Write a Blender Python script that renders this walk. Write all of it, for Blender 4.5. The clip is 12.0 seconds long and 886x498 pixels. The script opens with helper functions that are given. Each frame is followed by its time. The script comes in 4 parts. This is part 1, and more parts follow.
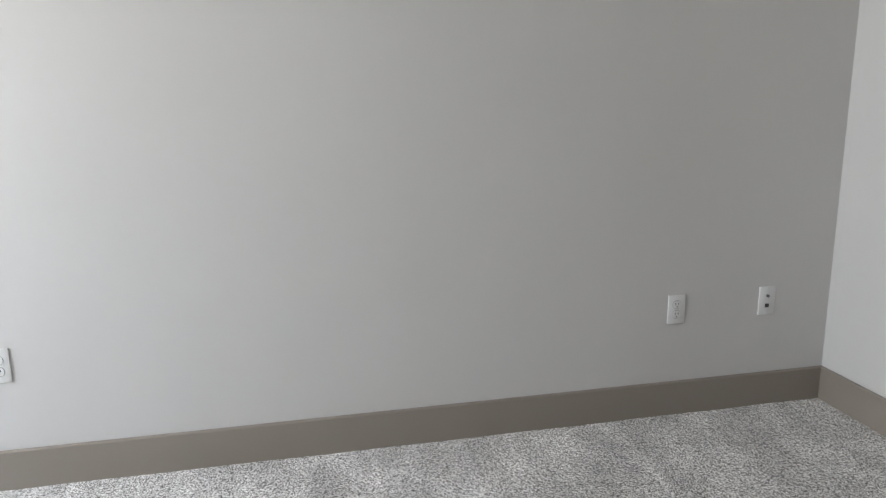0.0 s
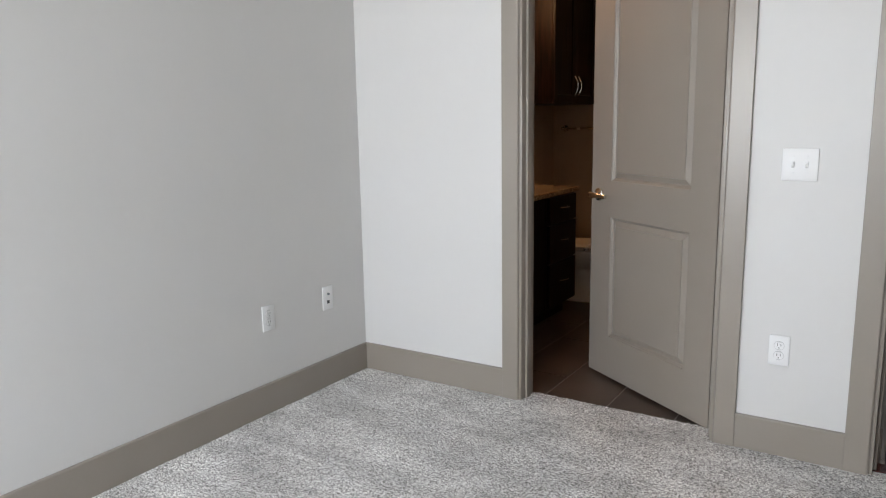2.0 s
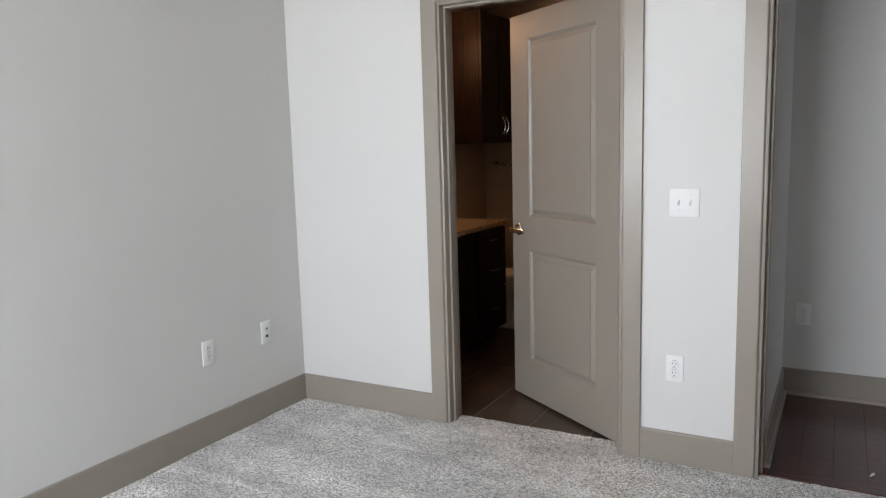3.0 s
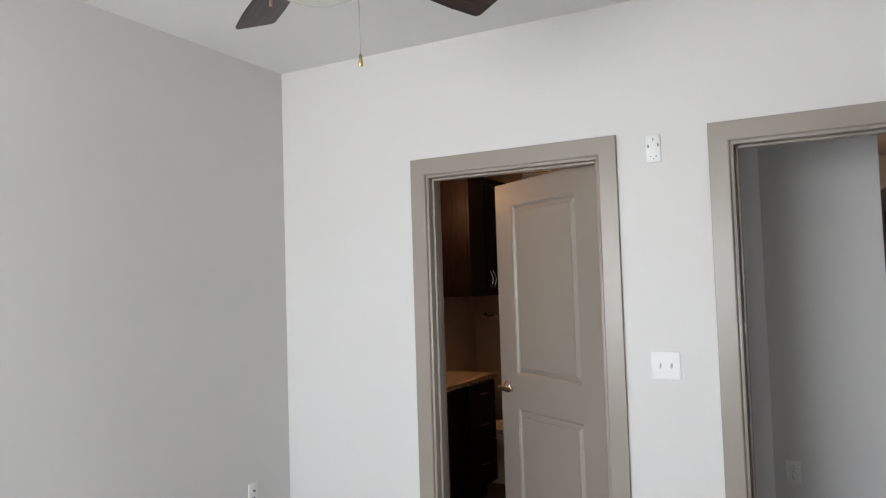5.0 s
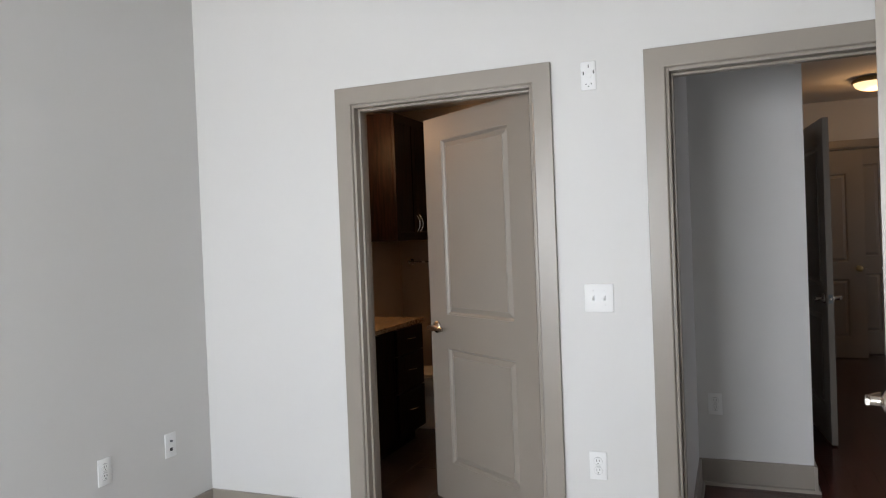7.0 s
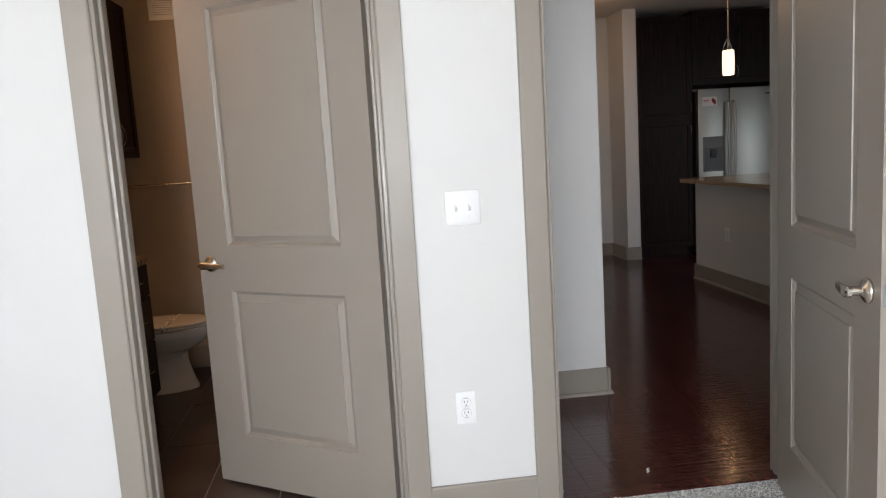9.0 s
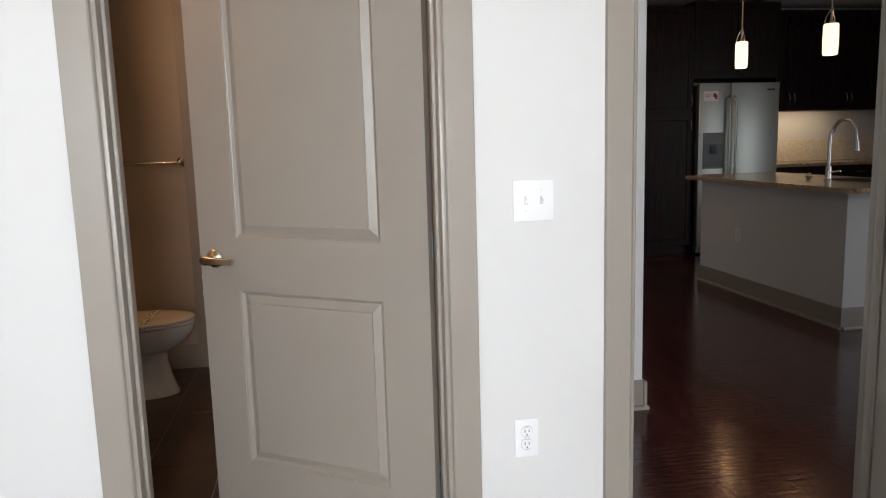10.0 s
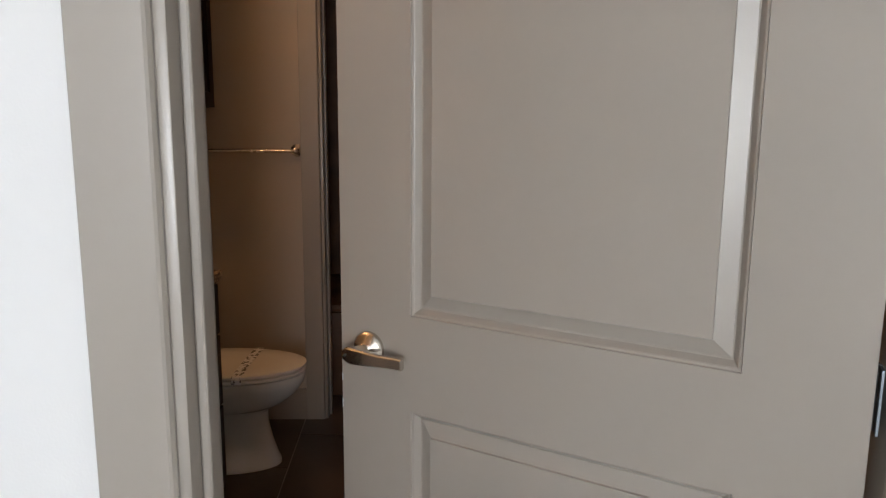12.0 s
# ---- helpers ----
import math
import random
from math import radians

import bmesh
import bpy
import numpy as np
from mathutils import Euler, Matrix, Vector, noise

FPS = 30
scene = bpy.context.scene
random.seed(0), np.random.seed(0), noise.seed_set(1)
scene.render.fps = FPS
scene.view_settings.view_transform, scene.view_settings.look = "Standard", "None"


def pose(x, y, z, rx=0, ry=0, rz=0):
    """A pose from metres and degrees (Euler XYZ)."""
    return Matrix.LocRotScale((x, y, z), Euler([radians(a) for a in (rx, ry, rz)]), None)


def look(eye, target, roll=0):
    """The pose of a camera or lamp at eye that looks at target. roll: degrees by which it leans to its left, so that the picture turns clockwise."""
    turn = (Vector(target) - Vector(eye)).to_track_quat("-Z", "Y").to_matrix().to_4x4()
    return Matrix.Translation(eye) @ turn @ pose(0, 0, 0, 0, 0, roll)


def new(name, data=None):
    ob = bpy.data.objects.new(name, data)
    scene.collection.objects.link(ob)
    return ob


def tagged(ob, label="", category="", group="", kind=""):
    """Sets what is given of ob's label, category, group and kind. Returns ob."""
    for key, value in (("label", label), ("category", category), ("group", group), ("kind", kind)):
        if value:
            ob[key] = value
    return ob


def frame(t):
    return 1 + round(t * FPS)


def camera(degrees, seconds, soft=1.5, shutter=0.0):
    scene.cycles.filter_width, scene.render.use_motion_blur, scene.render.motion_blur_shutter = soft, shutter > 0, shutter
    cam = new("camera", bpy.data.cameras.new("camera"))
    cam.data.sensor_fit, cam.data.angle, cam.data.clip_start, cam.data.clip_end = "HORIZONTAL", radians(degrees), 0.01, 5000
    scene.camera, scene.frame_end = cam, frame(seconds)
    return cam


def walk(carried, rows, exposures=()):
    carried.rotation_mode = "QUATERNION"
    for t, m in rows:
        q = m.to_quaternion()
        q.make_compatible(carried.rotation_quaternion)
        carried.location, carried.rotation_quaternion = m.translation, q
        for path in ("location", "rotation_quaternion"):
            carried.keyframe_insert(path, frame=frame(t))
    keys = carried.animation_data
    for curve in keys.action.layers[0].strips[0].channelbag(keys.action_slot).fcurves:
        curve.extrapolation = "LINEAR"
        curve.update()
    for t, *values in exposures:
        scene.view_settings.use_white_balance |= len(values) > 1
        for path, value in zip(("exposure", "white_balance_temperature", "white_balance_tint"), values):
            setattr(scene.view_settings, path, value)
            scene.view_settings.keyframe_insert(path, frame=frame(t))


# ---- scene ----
cam = camera(63.1, 12.0, soft=1.15)
PATH = [
    (0, (2.464, -2.123, 1.299), (0.552, -1.728, 0.863), -0.90),
    (0.5, (2.434, -2.418, 1.266), (0.686, -1.533, 0.863), -0.80),
    (1, (2.305, -2.583, 1.273), (0.810, -1.320, 0.858), -0.80),
    (1.5, (2.316, -2.753, 1.295), (1.061, -1.246, 0.906), -0.80),
    (2, (2.370, -2.901, 1.306), (1.304, -1.246, 0.952), -1.00),
    (2.5, (2.500, -2.981, 1.327), (1.520, -1.267, 1.008), -1.36),
    (2.7, (2.557, -3.009, 1.347), (1.590, -1.285, 1.039), -1.46),
    (4.3, (2.649, -3.136, 1.454), (1.689, -1.382, 1.410), -1.76),
    (4.5, (2.653, -3.127, 1.466), (1.697, -1.370, 1.467), -1.75),
    (5, (2.661, -3.141, 1.494), (1.726, -1.376, 1.592), -1.83),
    (5.5, (2.658, -3.153, 1.520), (1.748, -1.378, 1.666), -2.00),
    (6, (2.649, -3.144, 1.510), (1.766, -1.355, 1.653), -1.91),
    (6.5, (2.621, -3.101, 1.455), (1.792, -1.283, 1.540), -2.02),
    (7, (2.563, -3.027, 1.389), (1.820, -1.171, 1.364), -2.24),
    (7.5, (2.367, -2.923, 1.339), (1.846, -0.997, 1.198), -3.34),
    (7.7, (2.267, -2.865, 1.327), (1.865, -0.913, 1.150), -3.74),
    (9.3, (1.599, -2.316, 1.302), (1.889, -0.357, 1.026), -3.21),
    (9.5, (1.546, -2.239, 1.294), (1.860, -0.285, 1.009), -2.91),
    (10, (1.444, -1.968, 1.294), (1.777, -0.018, 0.999), -1.62),
    (10.5, (1.343, -1.692, 1.282), (1.633, 0.265, 0.984), -0.53),
    (11, (1.272, -1.408, 1.293), (1.503, 0.556, 0.990), 0.49),
    (11.5, (1.237, -1.076, 1.316), (1.398, 0.892, 0.994), 0.31),
    (12, (1.169, -0.754, 1.331), (1.258, 1.215, 0.992), 0.42),
]
walk(cam, [(t, look(eye, target, roll)) for t, eye, target, roll in PATH],
     [(0, -0.62, 6620, 10), (0.5, -0.57, 6560, 10), (1.0, -0.37, 6520, 10), (1.5, -0.15, 6500, 10), (2.5, -0.11, 6480, 10), (5.5, -0.15, 6560, 10), (7.5, -0.13, 6480, 10), (8.5, 0.22, 6500, 10),
      (9.5, 0.26, 6500, 10), (10.5, 0.23, 6650, 10), (11.0, 0.16, 6850, 10), (11.5, 0.17, 7080, 10), (12.0, 0.20, 6420, 10)])

# ---- light ----
world = bpy.data.worlds.new("sky")
scene.world = world
world.use_nodes = True
wn = world.node_tree
sky = wn.nodes.new("ShaderNodeTexSky")
sky.sky_type = 'NISHITA'
sky.sun_disc = False
sky.sun_elevation = radians(52)
sky.sun_rotation = radians(0)
wn.links.new(sky.outputs[0], wn.nodes["Background"].inputs[0])
wn.nodes["Background"].inputs[1].default_value = 0.10


def lamp(name, kind, m, energy, color, size=None, size_y=None, label=""):
    data = bpy.data.lights.new(name, kind)
    data.energy = energy
    data.color = color
    if kind == 'AREA':
        data.shape = 'RECTANGLE'
        data.size, data.size_y = size, size_y
    elif size is not None and kind != 'SUN':
        data.shadow_soft_size = size
    ob = new(name, data)
    ob.matrix_world = m
    return ob


sun = lamp("sun", 'SUN', look((0, 20, 26), (0, 0, 0)), 2.0, (1.0, 0.95, 0.87))
sun.data.angle = radians(0.6)
DAY = (0.90, 0.935, 1.0)
WARM = (1.0, 0.54, 0.23)
# skylight that enters by the bedroom's and the living room's windows
# the sky's cool light falls inwards and down, the light thrown back by ground and trees inwards and up
lamp("window_daylight", 'AREA', look((1.03, -5.16, 1.50), (1.03, -3.1, -0.5)), 119, (0.80, 0.905, 1.065), 1.80, 1.75)
lamp("window_ground_light", 'AREA', look((1.03, -5.155, 1.50), (1.03, -2.9, 3.7)), 84, (1.04, 0.985, 0.87), 1.80, 1.75)
lamp("window_daylight", 'AREA', look((8.56, -0.60, 1.33), (0, -0.60, 1.2)), 42, DAY, 3.4, 2.0)
# lamps of the place
lamp("pendant_bulb", 'POINT', Matrix.Translation((5.065, 3.830, 1.822)), 1.3, WARM, 0.03)
lamp("pendant_bulb", 'POINT', Matrix.Translation((5.065, 2.735, 1.802)), 1.3, WARM, 0.03)
lamp("vanity_bulb", 'POINT', Matrix.Translation((0.17, 0.80, 2.10)), 8.3, (1.0, 0.54, 0.24), 0.06)
lamp("vanity_bulb", 'POINT', Matrix.Translation((0.17, 1.20, 2.10)), 8.3, (1.0, 0.54, 0.24), 0.06)
lamp("hall_bulb", 'POINT', Matrix.Translation((3.790, 4.50, 2.50)), 5.0, WARM, 0.07)
lamp("under_cabinet_bulb", 'AREA', look((6.95, 5.60, 1.50), (6.95, 5.84, 0.9)), 1.7, (1.0, 0.76, 0.48), 0.9, 0.05)


# ---- materials ----
def material(name, base, rough=0.6, metal=0.0, vary=0.06, scale=6.0, bump=0.0, bump_scale=200.0, spec=0.5, coat=0.0, island=0.0):
    """A painted or plain surface: mottled at a large and a fine scale, with fine relief."""
    m = bpy.data.materials.new(name)
    m.use_nodes = True
    nt = m.node_tree
    b = nt.nodes["Principled BSDF"]
    b.inputs["Roughness"].default_value = rough
    b.inputs["Metallic"].default_value = metal
    b.inputs["Specular IOR Level"].default_value = spec
    b.inputs["Coat Weight"].default_value = coat
    co = nt.nodes.new("ShaderNodeTexCoord")
    n1 = nt.nodes.new("ShaderNodeTexNoise")
    n1.inputs["Scale"].default_value = scale
    n1.inputs["Detail"].default_value = 6
    n2 = nt.nodes.new("ShaderNodeTexNoise")
    n2.inputs["Scale"].default_value = scale * 14
    n2.inputs["Detail"].default_value = 3
    nt.links.new(co.outputs["Object"], n1.inputs["Vector"])
    nt.links.new(co.outputs["Object"], n2.inputs["Vector"])
    mix = nt.nodes.new("ShaderNodeMix")
    mix.inputs[0].default_value = 0.35
    nt.links.new(n1.outputs["Fac"], mix.inputs[2])
    nt.links.new(n2.outputs["Fac"], mix.inputs[3])
    ramp = nt.nodes.new("ShaderNodeMapRange")
    ramp.inputs["From Min"].default_value, ramp.inputs["From Max"].default_value = 0.3, 0.7
    ramp.inputs["To Min"].default_value, ramp.inputs["To Max"].default_value = 1 - vary, 1 + vary
    nt.links.new(mix.outputs[0], ramp.inputs["Value"])
    hsv = nt.nodes.new("ShaderNodeHueSaturation")
    hsv.inputs["Color"].default_value = (*base, 1)
    nt.links.new(ramp.outputs[0], hsv.inputs["Value"])
    nt.links.new(hsv.outputs[0], b.inputs["Base Color"])
    rr = nt.nodes.new("ShaderNodeMapRange")
    rr.inputs["To Min"].default_value, rr.inputs["To Max"].default_value = max(0.02, rough - 0.04), min(1, rough + 0.04)
    nt.links.new(n1.outputs["Fac"], rr.inputs["Value"])
    nt.links.new(rr.outputs[0], b.inputs["Roughness"])
    if bump:
        n3 = nt.nodes.new("ShaderNodeTexNoise")
        n3.inputs["Scale"].default_value = bump_scale
        n3.inputs["Detail"].default_value = 2
        nt.links.new(co.outputs["Object"], n3.inputs["Vector"])
        bp = nt.nodes.new("ShaderNodeBump")
        bp.inputs["Strength"].default_value = bump
        bp.inputs["Distance"].default_value = 0.002
        nt.links.new(n3.outputs["Fac"], bp.inputs["Height"])
        nt.links.new(bp.outputs[0], b.inputs["Normal"])
    return m


def glow(name, color, strength):
    m = bpy.data.materials.new(name)
    m.use_nodes = True
    b = m.node_tree.nodes["Principled BSDF"]
    b.inputs["Base Color"].default_value = (*color, 1)
    b.inputs["Emission Color"].default_value = (*color, 1)
    b.inputs["Emission Strength"].default_value = strength
    b.inputs["Roughness"].default_value = 0.35
    return m


def two_tone(m, dark, light, scale, stretch=(1, 1, 1), detail=8, low=0.35, high=0.65, distort=0.0, per_object=0.0, per_island=0.0):
    """Gives material m a base colour between two tones, in streaks or specks."""
    nt = m.node_tree
    b = nt.nodes["Principled BSDF"]
    co = nt.nodes.new("ShaderNodeTexCoord")
    mp = nt.nodes.new("ShaderNodeMapping")
    mp.inputs["Scale"].default_value = stretch
    nt.links.new(co.outputs["Object"], mp.inputs["Vector"])
    n = nt.nodes.new("ShaderNodeTexNoise")
    n.inputs["Scale"].default_value = scale
    n.inputs["Detail"].default_value = detail
    n.inputs["Distortion"].default_value = distort
    nt.links.new(mp.outputs[0], n.inputs["Vector"])
    r = nt.nodes.new("ShaderNodeValToRGB")
    r.color_ramp.elements[0].position, r.color_ramp.elements[0].color = low, (*dark, 1)
    r.color_ramp.elements[1].position, r.color_ramp.elements[1].color = high, (*light, 1)
    nt.links.new(n.outputs["Fac"], r.inputs[0])
    out = r.outputs[0]
    for amount, kind, socket in ((per_object, "ShaderNodeObjectInfo", "Random"), (per_island, "ShaderNodeNewGeometry", "Random Per Island")):
        if amount:
            info = nt.nodes.new(kind)
            mr = nt.nodes.new("ShaderNodeMapRange")
            mr.inputs["To Min"].default_value, mr.inputs["To Max"].default_value = 1 - amount, 1 + amount
            nt.links.new(info.outputs[socket], mr.inputs["Value"])
            h = nt.nodes.new("ShaderNodeHueSaturation")
            nt.links.new(mr.outputs[0], h.inputs["Value"])
            nt.links.new(out, h.inputs["Color"])
            out = h.outputs[0]
    nt.links.new(out, b.inputs["Base Color"])
    return m


WALL = material("wall_paint", (0.615, 0.606, 0.592), 0.55, vary=0.012, scale=2.5, bump=0.10, bump_scale=260)
CEIL = material("ceiling_paint", (0.71, 0.705, 0.69), 0.8, vary=0.015, scale=2.0, bump=0.10, bump_scale=180)
TRIM = material("trim_paint", (0.274, 0.241, 0.207), 0.325, vary=0.02, scale=5, bump=0.05, bump_scale=300)
BATH = material("bath_paint", (0.37, 0.315, 0.262), 0.55, vary=0.02, scale=3, bump=0.12, bump_scale=260)
PLATE = material("white_plastic", (0.75, 0.75, 0.745), 0.46, vary=0.01)
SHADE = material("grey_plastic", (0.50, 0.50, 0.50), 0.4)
SLOT = material("dark_slot", (0.03, 0.03, 0.03), 0.5)
NICKEL = material("satin_nickel", (0.62, 0.57, 0.51), 0.26, metal=1.0, vary=0.03)
CHROME = material("chrome", (0.75, 0.75, 0.75), 0.10, metal=1.0, vary=0.02)
STEEL = material("stainless_steel", (0.50, 0.52, 0.48), 0.42, metal=1.0, vary=0.04, scale=3)
HINGE = material("hinge_steel", (0.22, 0.24, 0.26), 0.55, metal=1.0, vary=0.05)
SATIN = material("satin_chrome", (0.82, 0.82, 0.80), 0.40, metal=1.0, vary=0.02)
BRASS = material("aged_brass", (0.62, 0.45, 0.22), 0.30, metal=1.0, vary=0.05)
ESPRESSO = two_tone(material("espresso_wood", (0.02, 0.012, 0.01), 0.36, bump=0.06, bump_scale=120, spec=0.10), (0.0034, 0.0028, 0.0033), (0.0200, 0.0082, 0.0062), 9, (6, 6, 0.5), per_object=0.12)
GRANITE = two_tone(material("granite", (0.3, 0.22, 0.15), 0.16, spec=0.5), (0.14, 0.085, 0.05), (0.62, 0.47, 0.31), 120, detail=5, low=0.38, high=0.6)
PORCELAIN = material("porcelain", (0.78, 0.77, 0.75), 0.20, vary=0.01, coat=0.15)
SEAT = material("seat_plastic", (0.78, 0.74, 0.68), 0.25, vary=0.01)
PAPER = two_tone(material("printed_paper", (0.7, 0.7, 0.7), 0.8), (0.16, 0.15, 0.15), (0.75, 0.74, 0.72), 60, detail=2, low=0.42, high=0.5)
TILE = two_tone(material("floor_tile", (0.1, 0.08, 0.07), 0.36, bump=0.12, bump_scale=30), (0.045, 0.030, 0.0235), (0.086, 0.060, 0.047), 3.0, detail=8, per_object=0.10)
GROUT = material("grout", (0.30, 0.28, 0.25), 0.9, vary=0.12, scale=20, bump=0.4)
PLANK = two_tone(material("dark_floor_wood", (0.04, 0.02, 0.015), 0.20, coat=0.25), (0.017, 0.0040, 0.0040), (0.096, 0.0215, 0.0175), 5.0, (9, 0.7, 1), detail=8, per_object=0.26, per_island=0.25)
FANWOOD = two_tone(material("fan_walnut", (0.04, 0.03, 0.025), 0.45), (0.018, 0.011, 0.009), (0.060, 0.036, 0.028), 4, (1, 14, 1), detail=6, distort=0.6)
FOBWOOD = material("fob_wood", (0.12, 0.065, 0.04), 0.4, vary=0.1, scale=60)
FANBACK = material("fan_metal", (0.35, 0.33, 0.31), 0.35, metal=1.0)
OPAL = material("opal_glass", (0.62, 0.62, 0.56), 0.22, vary=0.01, coat=0.3)
LIT_HALL = glow("lit_alabaster", (1.0, 0.74, 0.42), 1.5)
LIT_PENDANT = glow("lit_opal", (1.0, 0.84, 0.62), 1.1)
CARPET = material("carpet_pile", (0.36, 0.34, 0.32), 0.95, bump=0.0, spec=0.1)
SPLASH = two_tone(material("backsplash", (0.58, 0.54, 0.48), 0.25), (0.62, 0.55, 0.45), (0.74, 0.68, 0.59), 40, detail=4)
RED = material("red_print", (0.45, 0.03, 0.04), 0.5)
DARKGREY = material("dark_grey_plastic", (0.10, 0.10, 0.10), 0.4)
BLACK = material("black_plastic", (0.02, 0.02, 0.02), 0.35)
SHOWER = two_tone(material("shower_tile", (0.2, 0.11, 0.06), 0.55), (0.085, 0.034, 0.013), (0.18, 0.08, 0.034), 5)
OUTSIDE = two_tone(material("lawn", (0.08, 0.1, 0.04), 0.9), (0.03, 0.05, 0.02), (0.09, 0.11, 0.05), 0.6)


def carpet_nodes():
    nt = CARPET.node_tree
    b = nt.nodes["Principled BSDF"]
    co = nt.nodes.new("ShaderNodeTexCoord")
    tuft = nt.nodes.new("ShaderNodeTexVoronoi")
    tuft.inputs["Scale"].default_value = 290
    nt.links.new(co.outputs["Object"], tuft.inputs["Vector"])
    grey = nt.nodes.new("ShaderNodeSeparateColor")
    nt.links.new(tuft.outputs["Color"], grey.inputs[0])
    fine = nt.nodes.new("ShaderNodeTexNoise")
    fine.inputs["Scale"].default_value = 165
    fine.inputs["Detail"].default_value = 5
    fine.inputs["Roughness"].default_value = 0.7
    speck = nt.nodes.new("ShaderNodeMix")
    speck.inputs[0].default_value = 0.46
    nt.links.new(fine.outputs["Fac"], speck.inputs[2])
    nt.links.new(grey.outputs[0], speck.inputs[3])
    broad = nt.nodes.new("ShaderNodeTexNoise")
    broad.inputs["Scale"].default_value = 3.2
    broad.inputs["Detail"].default_value = 5
    for n in (fine, broad):
        nt.links.new(co.outputs["Object"], n.inputs["Vector"])
    r = nt.nodes.new("ShaderNodeValToRGB")
    e = r.color_ramp.elements
    e[0].position, e[0].color = 0.31, (0.085, 0.079, 0.074, 1)
    e[1].position, e[1].color = 0.67, (0.92, 0.905, 0.885, 1)
    mid = e.new(0.48)
    mid.color = (0.515, 0.498, 0.478, 1)
    nt.links.new(speck.outputs[0], r.inputs[0])
    mr = nt.nodes.new("ShaderNodeMapRange")
    mr.inputs["From Min"].default_value, mr.inputs["From Max"].default_value = 0.35, 0.65
    mr.inputs["To Min"].default_value, mr.inputs["To Max"].default_value = 0.86, 1.12
    nt.links.new(broad.outputs["Fac"], mr.inputs["Value"])
    mp = nt.nodes.new("ShaderNodeMapping")
    mp.inputs["Rotation"].default_value = (0, 0, radians(14))
    mp.inputs["Scale"].default_value = (0.9, 5.5, 1)
    tracks = nt.nodes.new("ShaderNodeTexNoise")
    tracks.inputs["Scale"].default_value = 1.6
    tracks.inputs["Detail"].default_value = 3
    nt.links.new(co.outputs["Object"], mp.inputs["Vector"])
    nt.links.new(mp.outputs[0], tracks.inputs["Vector"])
    mr2 = nt.nodes.new("ShaderNodeMapRange")
    mr2.inputs["From Min"].default_value, mr2.inputs["From Max"].default_value = 0.4, 0.6
    mr2.inputs["To Min"].default_value, mr2.inputs["To Max"].default_value = 0.90, 1.10
    nt.links.new(tracks.outputs["Fac"], mr2.inputs["Value"])
    mul = nt.nodes.new("ShaderNodeMath")
    mul.operation = 'MULTIPLY'
    nt.links.new(mr.outputs[0], mul.inputs[0])
    nt.links.new(mr2.outputs[0], mul.inputs[1])
    mr = mul
    h = nt.nodes.new("ShaderNodeHueSaturation")
    nt.links.new(r.outputs[0], h.inputs["Color"])
    nt.links.new(mr.outputs[0], h.inputs["Value"])
    nt.links.new(h.outputs[0], b.inputs["Base Color"])
    bp = nt.nodes.new("ShaderNodeBump")
    bp.inputs["Strength"].default_value = 0.6
    bp.inputs["Distance"].default_value = 0.003
    nt.links.new(speck.outputs[0], bp.inputs["Height"])
    nt.links.new(bp.outputs[0], b.inputs["Normal"])
    b.inputs["Sheen Weight"].default_value = 0.15


carpet_nodes()


def plank_nodes():
    """Hand-scraped relief on the dark floor."""
    nt = PLANK.node_tree
    b = nt.nodes["Principled BSDF"]
    co = nt.nodes.new("ShaderNodeTexCoord")
    mp = nt.nodes.new("ShaderNodeMapping")
    mp.inputs["Scale"].default_value = (7, 42, 1)
    n = nt.nodes.new("ShaderNodeTexNoise")
    n.inputs["Scale"].default_value = 1.0
    n.inputs["Detail"].default_value = 3
    nt.links.new(co.outputs["Object"], mp.inputs["Vector"])
    nt.links.new(mp.outputs[0], n.inputs["Vector"])
    bp = nt.nodes.new("ShaderNodeBump")
    bp.inputs["Strength"].default_value = 0.30
    bp.inputs["Distance"].default_value = 0.005
    nt.links.new(n.outputs["Fac"], bp.inputs["Height"])
    nt.links.new(bp.outputs[0], b.inputs["Normal"])
    nt.links.new(bp.outputs[0], b.inputs["Coat Normal"])


plank_nodes()


def glass(name):
    m = bpy.data.materials.new(name)
    m.use_nodes = True
    b = m.node_tree.nodes["Principled BSDF"]
    b.inputs["Transmission Weight"].default_value = 1.0
    b.inputs["Roughness"].default_value = 0.0
    b.inputs["IOR"].default_value = 1.45
    return m


GLASS = glass("window_glass")


# ---- shapes ----
def box(bm, x0, x1, y0, y1, z0, z1, bevel=0.0):
    r = bmesh.ops.create_cube(bm, size=1.0)
    for v in r["verts"]:
        v.co = ((x0 + x1) / 2 + v.co.x * (x1 - x0), (y0 + y1) / 2 + v.co.y * (y1 - y0), (z0 + z1) / 2 + v.co.z * (z1 - z0))
    if bevel:
        es = list({e for v in r["verts"] for e in v.link_edges})
        bmesh.ops.bevel(bm, geom=es, offset=bevel, segments=2, profile=0.5, affect='EDGES')
    return bm


def B(*a, bevel=0.0):
    return box(bmesh.new(), *a, bevel=bevel)


